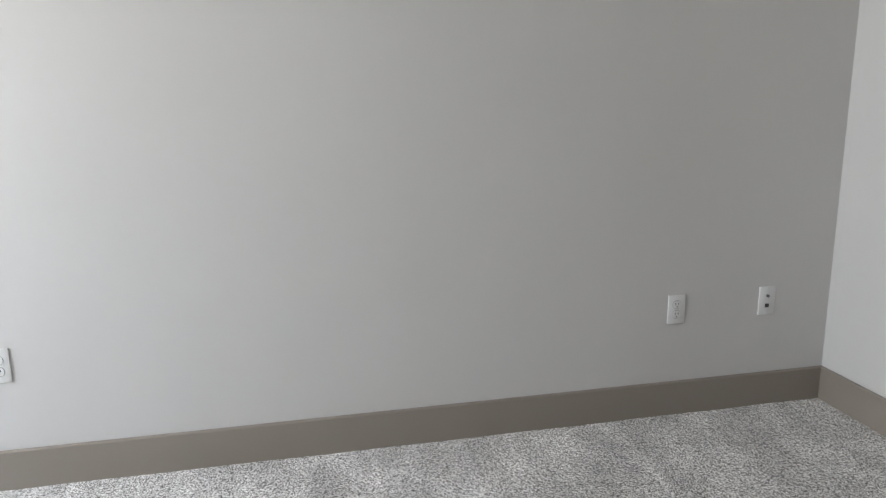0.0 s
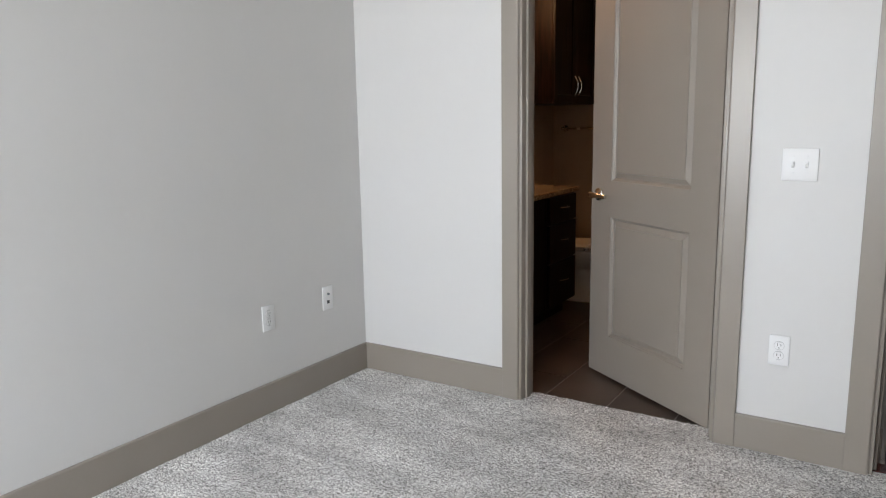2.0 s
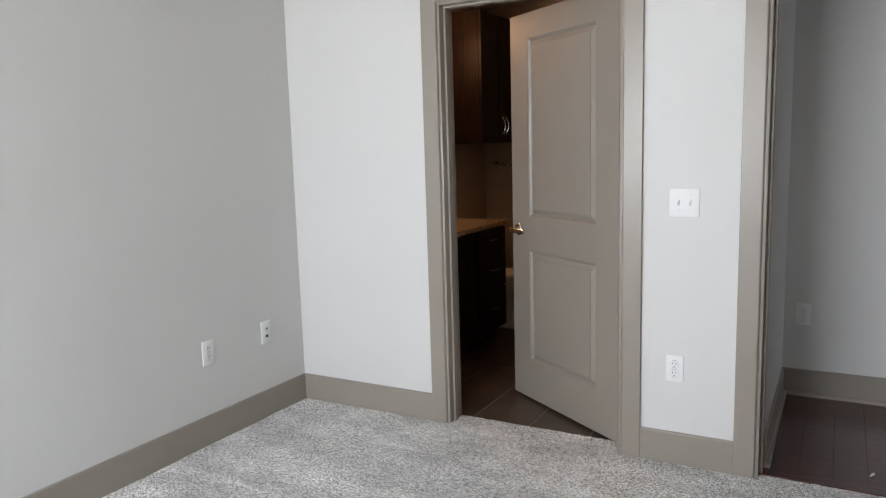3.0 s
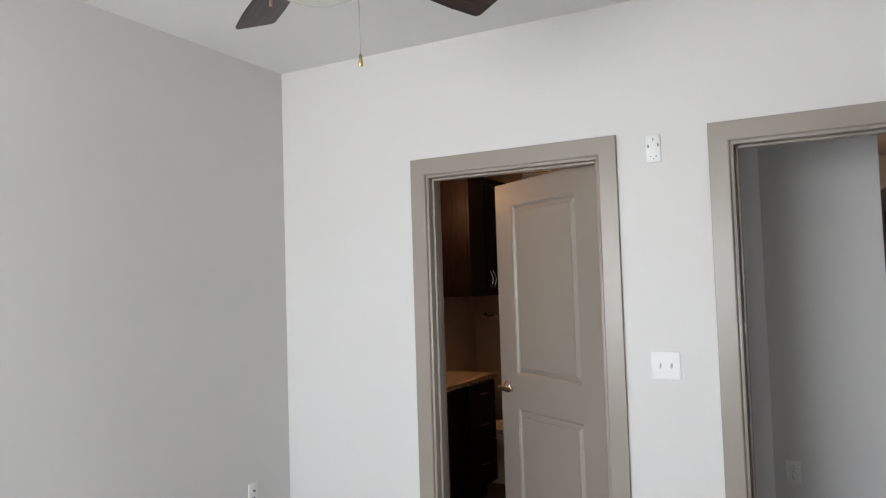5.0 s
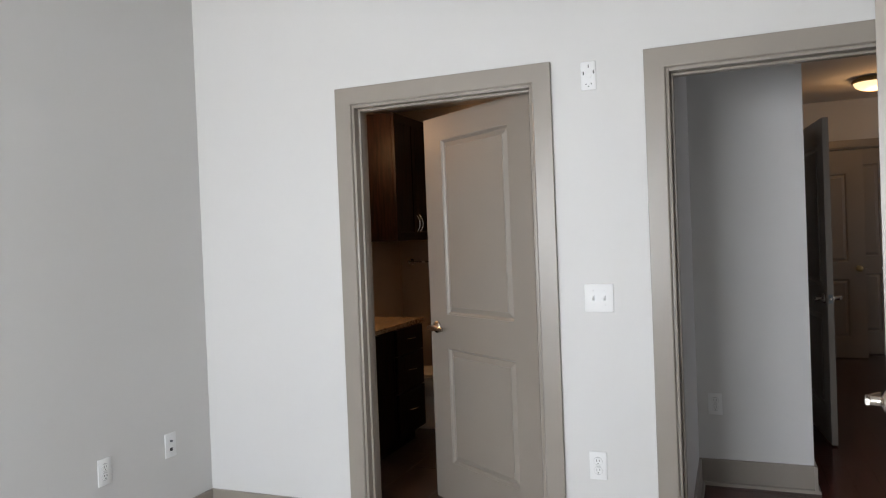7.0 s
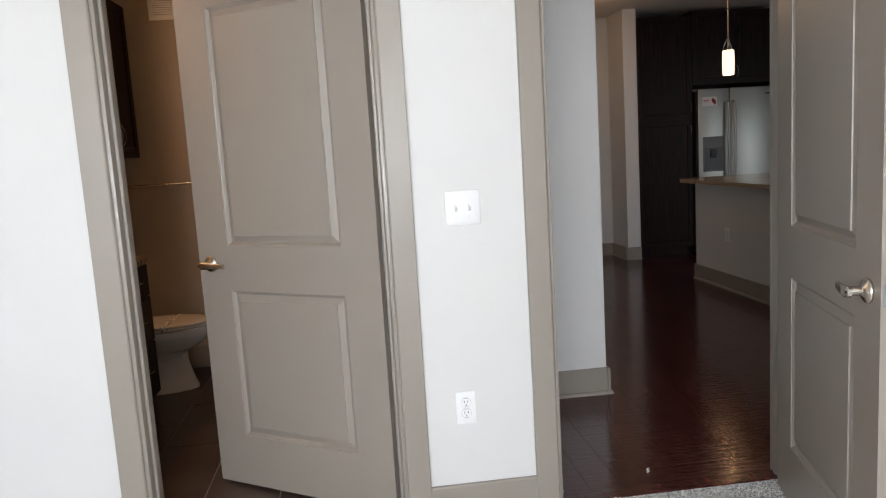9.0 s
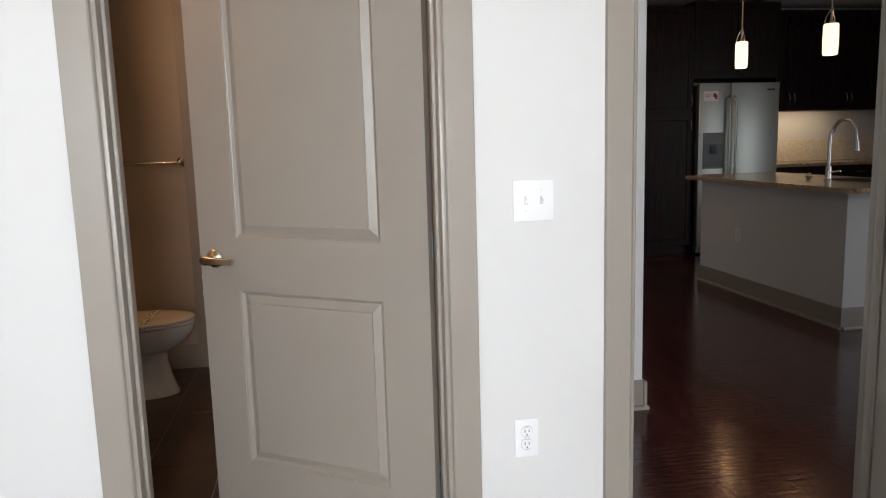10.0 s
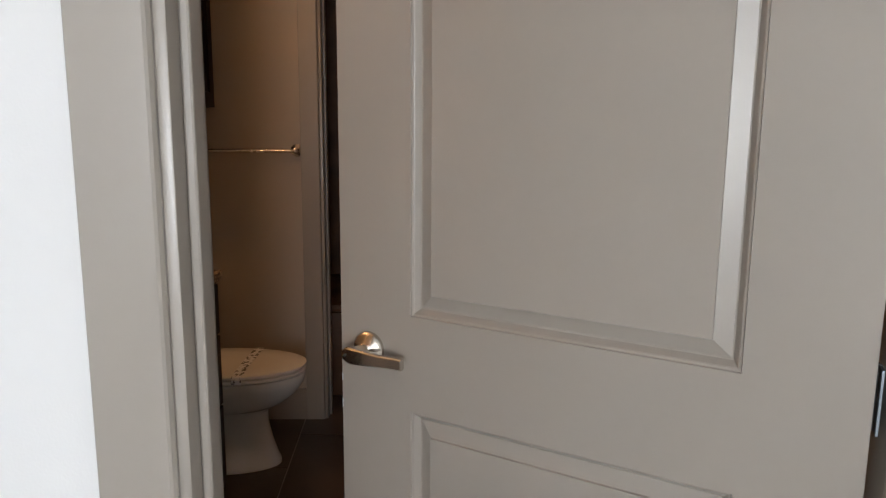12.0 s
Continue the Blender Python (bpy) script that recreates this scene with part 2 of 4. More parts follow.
def lathe(profile, segs=32, bm=None, at=(0, 0, 0), axis="z"):
    """Turns a profile of (radius, height) about an axis through at."""
    bm = bm or bmesh.new()
    rings = []
    for r, h in profile:
        ring = []
        for i in range(segs):
            a = 2 * math.pi * i / segs
            c, s = r * math.cos(a), r * math.sin(a)
            p = {"z": (c, s, h), "y": (c, -h, s), "x": (h, c, s)}[axis]
            ring.append(bm.verts.new((at[0] + p[0], at[1] + p[1], at[2] + p[2])))
        rings.append(ring)
    for a, b in zip(rings, rings[1:]):
        for i in range(segs):
            bm.faces.new((a[i], a[(i + 1) % segs], b[(i + 1) % segs], b[i]))
    bm.faces.new(list(reversed(rings[0])))
    bm.faces.new(rings[-1])
    return bm


def tube(points, radius, bm=None, segs=12, flat=1.0):
    """A round bar along points."""
    bm = bm or bmesh.new()
    pts = [Vector(p) for p in points]
    rings = []
    up = Vector((0, 0, 1))
    side = None
    for i, p in enumerate(pts):
        d = (pts[min(i + 1, len(pts) - 1)] - pts[max(i - 1, 0)]).normalized()
        if side is None:
            ref = up if abs(d.z) < 0.9 else Vector((1, 0, 0))
            side = d.cross(ref).normalized()
        side = (side - d * side.dot(d)).normalized()
        other = d.cross(side)
        r = radius[i] if isinstance(radius, (list, tuple)) else radius
        rings.append([bm.verts.new(p + side * r * math.cos(2 * math.pi * k / segs) + other * r * flat * math.sin(2 * math.pi * k / segs)) for k in range(segs)])
    for a, b in zip(rings, rings[1:]):
        for i in range(segs):
            bm.faces.new((a[i], a[(i + 1) % segs], b[(i + 1) % segs], b[i]))
    bm.faces.new(list(reversed(rings[0])))
    bm.faces.new(rings[-1])
    return bm


def loft(rings, bm=None):
    """Skins closed rings of equal length."""
    bm = bm or bmesh.new()
    vs = [[bm.verts.new(p) for p in r] for r in rings]
    n = len(vs[0])
    for a, b in zip(vs, vs[1:]):
        for i in range(n):
            bm.faces.new((a[i], a[(i + 1) % n], b[(i + 1) % n], b[i]))
    bm.faces.new(list(reversed(vs[0])))
    bm.faces.new(vs[-1])
    return bm


def finish(name, bm, mat, smooth=False):
    bmesh.ops.recalc_face_normals(bm, faces=bm.faces)
    me = bpy.data.meshes.new(name)
    bm.to_mesh(me)
    bm.free()
    me.materials.append(mat)
    if smooth:
        me.polygons.foreach_set("use_smooth", [True] * len(me.polygons))
        me.set_sharp_from_angle(angle=radians(38))
    return me


def part(name, bm, mat, parent=None, label="", smooth=False):
    ob = new(name, finish(name, bm, mat, smooth))
    ob.parent = parent
    if label:
        ob["label"] = label
    return ob


def thing(name, label, category, group="", kind="", m=None):
    ob = new(name)
    if m is not None:
        ob.matrix_world = m
    return tagged(ob, label, category, group, kind)


def structure(name, bm, mat, label, category):
    return tagged(part(name, bm, mat), label, category, kind="structure")


# ---- shell ----
CEILING, TOP = 2.708, 2.85
WB0, WB1 = 0.0, 0.115          # the bedroom's door wall, room side and far side
D1L, D1R, DH = 0.914, 1.793, 2.042   # bathroom doorway
D2L, D2R = 2.337, 3.240        # bedroom doorway


def wall(name, pieces, mat, label):
    bm = bmesh.new()
    for p in pieces:
        box(bm, *p)
    return structure(name, bm, mat, label, "wall")


wall("wall_west", [(-0.12, 0, -5.32, WB0, -0.1, TOP)], WALL, "plain light grey painted bedroom wall with low outlets")
wall("wall_north", [(-0.12, D1L, WB0, WB1, -0.1, TOP), (D1R, D2L, WB0, WB1, -0.1, TOP), (D2R, 3.87, WB0, WB1, -0.1, TOP),
                    (D1L, D1R, WB0, WB1, DH, TOP), (D2L, D2R, WB0, WB1, DH, TOP)], WALL, "light grey painted bedroom wall with two doorways")
wall("wall_east", [(3.75, 3.87, -5.20, WB0, -0.1, TOP)], WALL, "plain light grey bedroom wall")
WX0, WX1, WZ0, WZ1 = 0.12, 1.94, 0.62, 2.38
LY0, LY1, LZ0, LZ1 = -2.35, 1.15, 0.30, 2.35
wall("wall_south", [(0, WX0, -5.32, -5.20, -0.1, TOP), (WX1, 8.6, -5.32, -5.20, -0.1, TOP), (WX0, WX1, -5.32, -5.20, -0.1, WZ0), (WX0, WX1, -5.32, -5.20, WZ1, TOP)], WALL, "light grey outer wall with a wide window")
wall("wall_living_east", [(8.6, 8.72, -5.32, LY0, -0.1, TOP), (8.6, 8.72, LY1, 6.0, -0.1, TOP), (8.6, 8.72, LY0, LY1, -0.1, LZ0), (8.6, 8.72, LY0, LY1, LZ1, TOP)], WALL, "light grey living room wall with a wide window")
wall("wall_kitchen_north", [(4.785, 8.6, 5.88, 6.0, -0.1, TOP)], WALL, "light grey kitchen wall behind the cabinets")
wall("wall_entry", [(2.81, 3.265, 5.72, 5.84, -0.1, TOP), (4.195, 4.635, 5.72, 5.84, -0.1, TOP), (3.265, 4.195, 5.72, 5.84, 2.20, TOP)], WALL, "light grey entry wall with a door")
# added wall, out of view: keeps sky light from showing under the entry door
wall("wall_light_block", [(3.0, 4.5, 5.845, 5.93, -0.1, TOP)], WALL, "plain unseen wall added behind the entry door to block light")
wall("wall_entry_side", [(4.635, 4.785, 5.25, 6.0, -0.1, TOP)], WALL, "light grey wall stub between entry and pantry")
wall("wall_hall_north", [(2.36, 2.925, 1.15, 1.27, -0.1, TOP)], WALL, "light grey hall wall with an outlet")
wall("wall_hall_west", [(2.24, 2.36, WB1, 1.27, -0.1, TOP)], WALL, "light grey side wall of the hall")
wall("wall_closet", [(2.805, 2.925, 1.27, 2.05, -0.1, TOP), (2.805, 2.925, 2.87, 4.40, -0.1, TOP), (2.805, 2.925, 5.30, 5.72, -0.1, TOP),
                     (2.805, 2.925, 2.05, 2.87, 2.03, TOP), (2.805, 2.925, 4.40, 5.30, 2.16, TOP), (2.0, 2.12, 1.27, 5.84, -0.1, TOP), (2.12, 2.805, 5.72, 5.84, -0.1, TOP),
                     (2.12, 2.36, 1.15, 1.27, -0.1, TOP)], WALL, "light grey hall wall with two closet doorways")
wall("wall_bath_west", [(-0.12, 0, WB1, 3.6, -0.1, TOP)], BATH, "beige painted bathroom wall behind the vanity")
wall("wall_bath_north", [(0, 0.775, 2.42, 2.54, -0.1, TOP), (1.58, 1.815, 2.42, 2.54, -0.1, TOP), (0.775, 1.58, 2.42, 2.54, 2.03, TOP)], BATH, "beige painted bathroom wall with a towel bar and a doorway")
wall("wall_bath_east", [(1.815, 2.0, WB1, 3.6, -0.1, TOP)], BATH, "beige painted bathroom wall beside the door")
wall("wall_shower_north", [(0, 1.815, 3.48, 3.6, -0.1, TOP)], SHOWER, "brown tiled wall of the tub room")
structure("ceiling_bedroom", B(-0.12, 3.87, -5.32, WB1, CEILING, TOP + 0.05), CEIL, "flat pale grey bedroom ceiling", "ceiling")
structure("ceiling_bath", B(0, 1.815, WB1, 3.48, 2.46, 2.5), CEIL, "low pale bathroom ceiling", "ceiling")
structure("ceiling_living", B(2.0, 8.72, WB1, 6.0, CEILING, TOP + 0.05), CEIL, "flat pale grey hall and kitchen ceiling", "ceiling")
structure("ceiling_living_south", B(3.87, 8.72, -5.32, WB1, CEILING, TOP + 0.05), CEIL, "flat pale grey living room ceiling", "ceiling")
structure("ground", B(-90, 90, -90, 90, -3.4, -3.3), OUTSIDE, "green lawn outside the windows", "ground")


def carpet():
    """A pile carpet: a fine, slightly tufted sheet reaching into both doorways."""
    step = 0.010
    xs = np.arange(0, 3.75 + step, step)
    ys = np.arange(-5.20, 0 + step / 2, step)
    rng = np.random.default_rng(5)
    X, Y = np.meshgrid(xs, ys)
    Z = rng.uniform(-0.0014, 0.0006, X.shape) + 0.002 * np.sin(X * 9 + np.sin(Y * 5)) * np.sin(Y * 7)
    X = X + rng.uniform(-0.003, 0.003, X.shape)
    Y = Y + rng.uniform(-0.003, 0.003, Y.shape)
    n, k = X.shape
    idx = np.arange(n * k).reshape(n, k)
    faces = np.stack([idx[:-1, :-1], idx[:-1, 1:], idx[1:, 1:], idx[1:, :-1]], -1).reshape(-1, 4)
    me = bpy.data.meshes.new("carpet")
    me.from_pydata(np.stack([X, Y, Z], -1).reshape(-1, 3).tolist(), [], faces.tolist())
    me.materials.append(CARPET)
    ob = tagged(new("floor", me), "grey speckled cut-pile bedroom carpet with brushed tracks", "carpet", kind="structure")
    bm = bmesh.new()
    box(bm, D1L, D1R, -0.01, 0.118, -0.03, -0.001)
    box(bm, D2L, D2R, -0.01, 0.030, -0.03, -0.001)
    rng2 = random.Random(8)
    for x0, x1, y1 in ((D1L, D1R, 0.122), (D2L, D2R, 0.034)):
        y = -0.005
        while y < y1:
            x = x0
            while x < x1:
                r = rng2.uniform(0.004, 0.007)
                bmesh.ops.create_icosphere(bm, subdivisions=1, radius=r, matrix=Matrix.Translation((x + rng2.uniform(-.004, .004), y + rng2.uniform(-.004, .004), rng2.uniform(-0.008, -0.002))))
                x += 0.010
            y += 0.010
    part("threshold_pile", bm, CARPET, ob)


carpet()
structure("subfloor", B(-0.12, 8.72, -5.32, 6.0, -0.12, -0.035), GROUT, "hidden slab under the floors", "floor")


# ---- trim ----
def strip(bm, p0, p1, out, profile):
    """Extrudes a profile of (distance from the wall, height) along the wall from p0 to p1."""
    o = Vector((*out, 0))
    ends = []
    for p in (p0, p1):
        ends.append([bm.verts.new(Vector((*p, 0)) + o * d + Vector((0, 0, z))) for d, z in profile])
    n = len(profile)
    for i in range(n):
        j = (i + 1) % n
        bm.faces.new((ends[0][i], ends[0][j], ends[1][j], ends[1][i]))
    bm.faces.new(ends[0])
    bm.faces.new(list(reversed(ends[1])))


BASE = [(0, -0.02), (0.014, -0.02), (0.014, 0.134), (0.012, 0.138), (0.009, 0.139), (0, 0.139)]
SHOE = [(0.014, -0.02), (0.028, -0.02), (0.028, 0.006), (0.024, 0.014), (0.014, 0.018)]


def baseboard(p0, p1, out, shoe=False):
    bm = bmesh.new()
    strip(bm, p0, p1, out, BASE)
    ob = structure("baseboard", bm, TRIM, "taupe painted flat baseboard along the wall", "baseboard")
    if shoe:
        bm = bmesh.new()
        strip(bm, p0, p1, out, SHOE)
        part("shoe_moulding", bm, TRIM, ob)


CW = 0.083      # casing width
baseboard((0, -5.20), (0, 0), (1, 0))
baseboard((0.014, 0), (D1L + 0.002 - CW + 0.001, 0), (0, -1))
baseboard((D1R - 0.002 + CW - 0.001, 0), (D2L + 0.002 - CW + 0.001, 0), (0, -1))
baseboard((D2R + CW, 0), (3.75, 0), (0, -1))
baseboard((3.75, -5.20), (3.75, -0.014), (-1, 0))
baseboard((0.014, -5.20), (3.736, -5.20), (0, 1))
baseboard((2.36, 1.15), (2.925 + 0.0, 1.15), (0, -1), True)
baseboard((2.36, WB1), (2.36, 1.122), (1, 0), True)
baseboard((2.925, 1.122), (2.925, 1.95), (1, 0), True)
baseboard((2.925, 2.97), (2.925, 4.36), (1, 0), True)
baseboard((4.277, 5.72), (4.635, 5.72), (0, -1), True)
baseboard((4.635, 5.222), (4.635, 5.706), (-1, 0), True)
baseboard((4.607, 5.25), (4.785, 5.25), (0, -1), True)
baseboard((0.0, 2.42), (0.694, 2.42), (0, -1))
baseboard((D2R + 0.1, WB1), (3.87, WB1), (0, 1), True)


def casing_profile():
    return [(0, 0), (0, 0.0155), (0.0015, 0.0175), (0.076, 0.0175), (0.0795, 0.016), (CW, 0.0115), (CW, 0)]


def casing(parent, x0, x1, top, face, out, tag="door_casing"):
    """Mitred casing round an opening in a wall across y: two legs and a head. x0, x1: the casing's inner edges."""
    prof = casing_profile()
    top_out = top + CW
    for side in (-1, 1, 0):
        bm = bmesh.new()
        ends = [[], []]
        for u, v in prof:
            y = face + out * v
            if side == -1:
                x = x0 - CW + u
                ends[0].append(bm.verts.new((x, y, -0.02)))
                ends[1].append(bm.verts.new((x, y, top_out - u)))
            elif side == 1:
                x = x1 + CW - u
                ends[0].append(bm.verts.new((x, y, -0.02)))
                ends[1].append(bm.verts.new((x, y, top_out - u)))
            else:
                ends[0].append(bm.verts.new((x0 - CW + u, y, top_out - u)))
                ends[1].append(bm.verts.new((x1 + CW - u, y, top_out - u)))
        n = len(prof)
        for i in range(n):
            j = (i + 1) % n
            bm.faces.new((ends[0][i], ends[0][j], ends[1][j], ends[1][i]))
        bm.faces.new(ends[0])
        bm.faces.new(list(reversed(ends[1])))
        part("casing_head" if side == 0 else "casing_leg", bm, TRIM, parent)


def door_frame(name, x0, x1, y0, y1, top, stop_at, label, front=True, back=True):
    """Jambs, stops and casings of an opening between x0 and x1 in a wall from y0 to y1."""
    t = 0.019
    f = thing(name, label, "door frame", kind="structure")
    part("jamb", B(x0 - 0.004, x0 + t - 0.004, y0 - 0.006, y1 + 0.006, -0.02, top + 0.002, bevel=0.0028), TRIM, f, smooth=True)
    part("jamb", B(x1 - t + 0.004, x1 + 0.004, y0 - 0.006, y1 + 0.006, -0.02, top + 0.002, bevel=0.0028), TRIM, f, smooth=True)
    part("jamb_head", B(x0 + t - 0.004, x1 - t + 0.004, y0 - 0.006, y1 + 0.006, top - t + 0.004, top + 0.002), TRIM, f)
    s0, s1 = stop_at
    part("door_stop", B(x0 + t - 0.004, x0 + t + 0.008, s0, s1, -0.02, top - t + 0.004, bevel=0.003), TRIM, f)
    part("door_stop", B(x1 - t - 0.008, x1 - t + 0.004, s0, s1, -0.02, top - t + 0.004, bevel=0.003), TRIM, f)
    part("door_stop", B(x0 + t + 0.008, x1 - t - 0.008, s0, s1, top - t - 0.008, top - t + 0.004, bevel=0.003), TRIM, f)
    if front:
        casing(f, x0 + 0.002, x1 - 0.002, top - 0.002, y0 - 0.0005, -1)
    if back:
        casing(f, x0 + 0.002, x1 - 0.002, top - 0.002, y1 + 0.0005, 1)
    return f


frame_1 = door_frame("door_frame_1", D1L, D1R, WB0, WB1, DH, (0.030, 0.070), "taupe painted casing and jambs of the bathroom doorway")
frame_2 = door_frame("door_frame_2", D2L, D2R, WB0, WB1, DH, (0.042, 0.082), "taupe painted casing and jambs of the bedroom doorway", back=False)
frame_3 = door_frame("door_frame_3", 3.265, 4.195, 5.72, 5.84, 2.20, (5.775, 5.82), "taupe painted casing and jambs of the entry door")
frame_4 = door_frame("door_frame_4", 0.775, 1.58, 2.42, 2.54, 2.03, (2.46, 2.50), "taupe painted casing of the tub room doorway")


# ---- doors ----
def panel_rings(bm, x0, x1, z0, z1, y, s):
    """A moulded panel: sunk sticking, then a raised field. s: which way is into the leaf."""
    steps = [(0, 0), (0.0012, 0.0036), (0.0044, 0.0042), (0.0062, 0.0056), (0.0112, 0.0116), (0.0134, 0.0142), (0.0162, 0.0146), (0.0180, 0.0140), (0.0405, 0.0046), (0.0418, 0.0008)]
    prev = None
    for inset, depth in steps:
        ring = [bm.verts.new((x, y + s * depth, z)) for x, z in ((x0 + inset, z0 + inset), (x1 - inset, z0 + inset), (x1 - inset, z1 - inset), (x0 + inset, z1 - inset))]
        if prev:
            for i in range(4):
                bm.faces.new((prev[i], prev[(i + 1) % 4], ring[(i + 1) % 4], ring[i]))
        prev = ring
    bm.faces.new(prev)


def lever(parent, x, z, y, s, turn, mat=NICKEL):
    """A round rose and a lever. s: which way it stands off the face; turn: which way the lever points."""
    h = part("handle", lathe([(0.031, 0.0), (0.033, 0.004), (0.032, 0.009), (0.027, 0.014), (0.018, 0.018), (0.013, 0.022), (0.013, 0.048)], 32, at=(x, y, z), axis="y") if s < 0 else
             lathe([(0.031, 0.0), (0.033, -0.004), (0.032, -0.009), (0.027, -0.014), (0.018, -0.018), (0.013, -0.022), (0.013, -0.048)], 32, at=(x, y, z), axis="y"), mat, parent, "satin nickel lever handle", smooth=True)
    bm = bmesh.new()
    yy = y + s * 0.052
    pts = [(x - turn * 0.020, yy, z), (x - turn * 0.012, yy, z), (x, yy + s * 0.003, z), (x + turn * 0.03, yy + s * 0.001, z - 0.001), (x + turn * 0.06, yy - s * 0.004, z - 0.002), (x + turn * 0.085, yy - s * 0.010, z - 0.003), (x + turn * 0.098, yy - s * 0.012, z - 0.004)]
    hs = [0.008, 0.014, 0.015, 0.0125, 0.0105, 0.010, 0.010]
    prev = None
    for (px, py, pz), hh in zip(pts, hs):
        th = 0.006
        ring = [bm.verts.new((px, py + a * th, pz + b * hh)) for a, b in ((-1, -0.8), (-0.6, -1), (0.6, -1), (1, -0.8), (1, 0.8), (0.6, 1), (-0.6, 1), (-1, 0.8))]
        if prev:
            for i in range(8):
                bm.faces.new((prev[i], prev[(i + 1) % 8], ring[(i + 1) % 8], ring[i]))
        else:
            bm.faces.new(list(reversed(ring)))
        prev = ring
    bm.faces.new(prev)
    part("lever", bm, mat, h, smooth=True)
    part("lock_button", lathe([(0.0025, 0), (0.0025, 0.003)], 10, at=(x - turn * 0.012, yy + s * 0.006, z), axis="y"), SLOT, h)


def door(name, m, w, h, label, latch, handle_z=0.926, panels=None, hinges=True, levers=True, t=0.035):
    """A two-panel moulded door. Local x runs along the leaf, the face seen is y = 0; latch: 0 if the latch edge is at x = 0, 1 if at w."""
    d = thing(name, label, "door", m=m)
    z0 = 0.008
    pl = panels or [(0.218, 0.821), (0.998, 1.909)]
    mx = 0.157
    xa, xb = (0.156, w - mx) if latch == 0 else (mx, w - 0.156)
    bm = bmesh.new()
    xs, zs = [0, xa, xb, w], [z0] + [z for p in pl for z in p] + [h]
    for y in (0, t):
        for i in range(3):
            for j in range(len(zs) - 1):
                if i == 1 and j % 2 == 1:
                    continue
                bm.faces.new([bm.verts.new(c) for c in ((xs[i], y, zs[j]), (xs[i + 1], y, zs[j]), (xs[i + 1], y, zs[j + 1]), (xs[i], y, zs[j + 1]))])
    for a, b in (((0, z0), (w, z0)), ((w, z0), (w, h)), ((w, h), (0, h)), ((0, h), (0, z0))):
        bm.faces.new([bm.verts.new(c) for c in ((a[0], 0, a[1]), (b[0], 0, b[1]), (b[0], t, b[1]), (a[0], t, a[1]))])
    bmesh.ops.remove_doubles(bm, verts=bm.verts, dist=1e-5)
    leaf = part("leaf", bm, TRIM, d)
    bv = leaf.modifiers.new("soft_edge", 'BEVEL')
    bv.width, bv.segments, bv.limit_method, bv.angle_limit = 0.0015, 2, 'ANGLE', radians(60)
    for p0, p1 in pl:
        bm = bmesh.new()
        panel_rings(bm, xa, xb, p0, p1, 0.0, 1)
        panel_rings(bm, xa, xb, p0, p1, t, -1)
        part("panel", bm, TRIM, d)
    lx = 0.067 if latch == 0 else w - 0.067
    if levers:
        lever(d, lx, handle_z, 0.0, -1, 1 if latch == 0 else -1)
        lever(d, lx, handle_z, t, 1, 1 if latch == 0 else -1)
    ex = 0.0 if latch == 0 else w
    part("latch_plate", B(ex - 0.0015, ex + 0.0015, 0.006, 0.029, handle_z - 0.028, handle_z + 0.028), HINGE, d, "steel latch plate on the door edge")
    part("latch_bolt", B(ex - 0.009, ex + 0.009, 0.011, 0.024, handle_z - 0.009, handle_z + 0.009, bevel=0.003), NICKEL, d)
    return d


def hinge(parent, x, y, z, leaf_dir):
    """A butt hinge: knuckle and two leaves."""
    hg = part("hinge", lathe([(0.0065, -0.045), (0.0065, 0.045)], 12, at=(x, y, z)), HINGE, parent, "grey steel butt hinge", smooth=True)
    dx, dy = leaf_dir
    bm = bmesh.new()
    n = Vector((-dy, dx)) * 0.0015
    a, b = Vector((x, y)), Vector((x + dx * 0.03, y + dy * 0.03))
    vs = [[bm.verts.new((*(p + q), zz)) for zz in (z - 0.044, z + 0.044)] for p, q in ((a, n), (b, n), (b, -n), (a, -n))]
    for i in range(4):
        j = (i + 1) % 4
        bm.faces.new((vs[i][0], vs[j][0], vs[j][1], vs[i][1]))
    bm.faces.new([v[0] for v in vs])
    bm.faces.new([v[1] for v in reversed(vs)])
    part("hinge_leaf", bm, HINGE, hg)


LW = 0.860
A1 = -34.12
u1 = Vector((math.cos(radians(A1)), math.sin(radians(A1))))
P1 = Vector((1.751, 0.083)) - u1 * LW
door_1 = door("door_1", pose(P1.x, P1.y, 0, 0, 0, A1), LW, 2.034, "taupe two-panel bathroom door standing ajar into the bathroom", 0)
for z in (0.24, 0.985, 1.80):
    hinge(frame_1, 1.7785, 0.118, z, (-0.45, -0.89))
for z, h, w in ((0.858, 0.016, 0.0022), (0.806, 0.020, 0.0026)):
    bm = bmesh.new()
    loft([[(x, y, z + h * s) for x, s in ((-0.0003, -0.5), (w, -0.25), (w * 0.6, 0.05), (w * 1.1, 0.25), (-0.0003, 0.5))] for y in (-0.0007, 0.004)], bm)
    part("paint_chip", bm, SHADE, door_1, "pale chip in the paint at the latch edge")
door_2 = door("door_2", pose(3.170, -0.022, 0, 0, 0, -106.3), LW, 2.026, "taupe two-panel bedroom door open into the room", 1, handle_z=0.904, t=0.040)
for z in (0.24, 0.985, 1.80):
    hinge(frame_2, 3.220, -0.018, z, (-0.1, 0.99))
door_3 = door("door_3", pose(3.283, 5.738, 0, 0, 0, 0), 0.894, 2.18, "closed taupe two-panel entry door with deadbolt", 1, handle_z=0.915, panels=[(0.24, 0.86), (1.04, 2.02)])
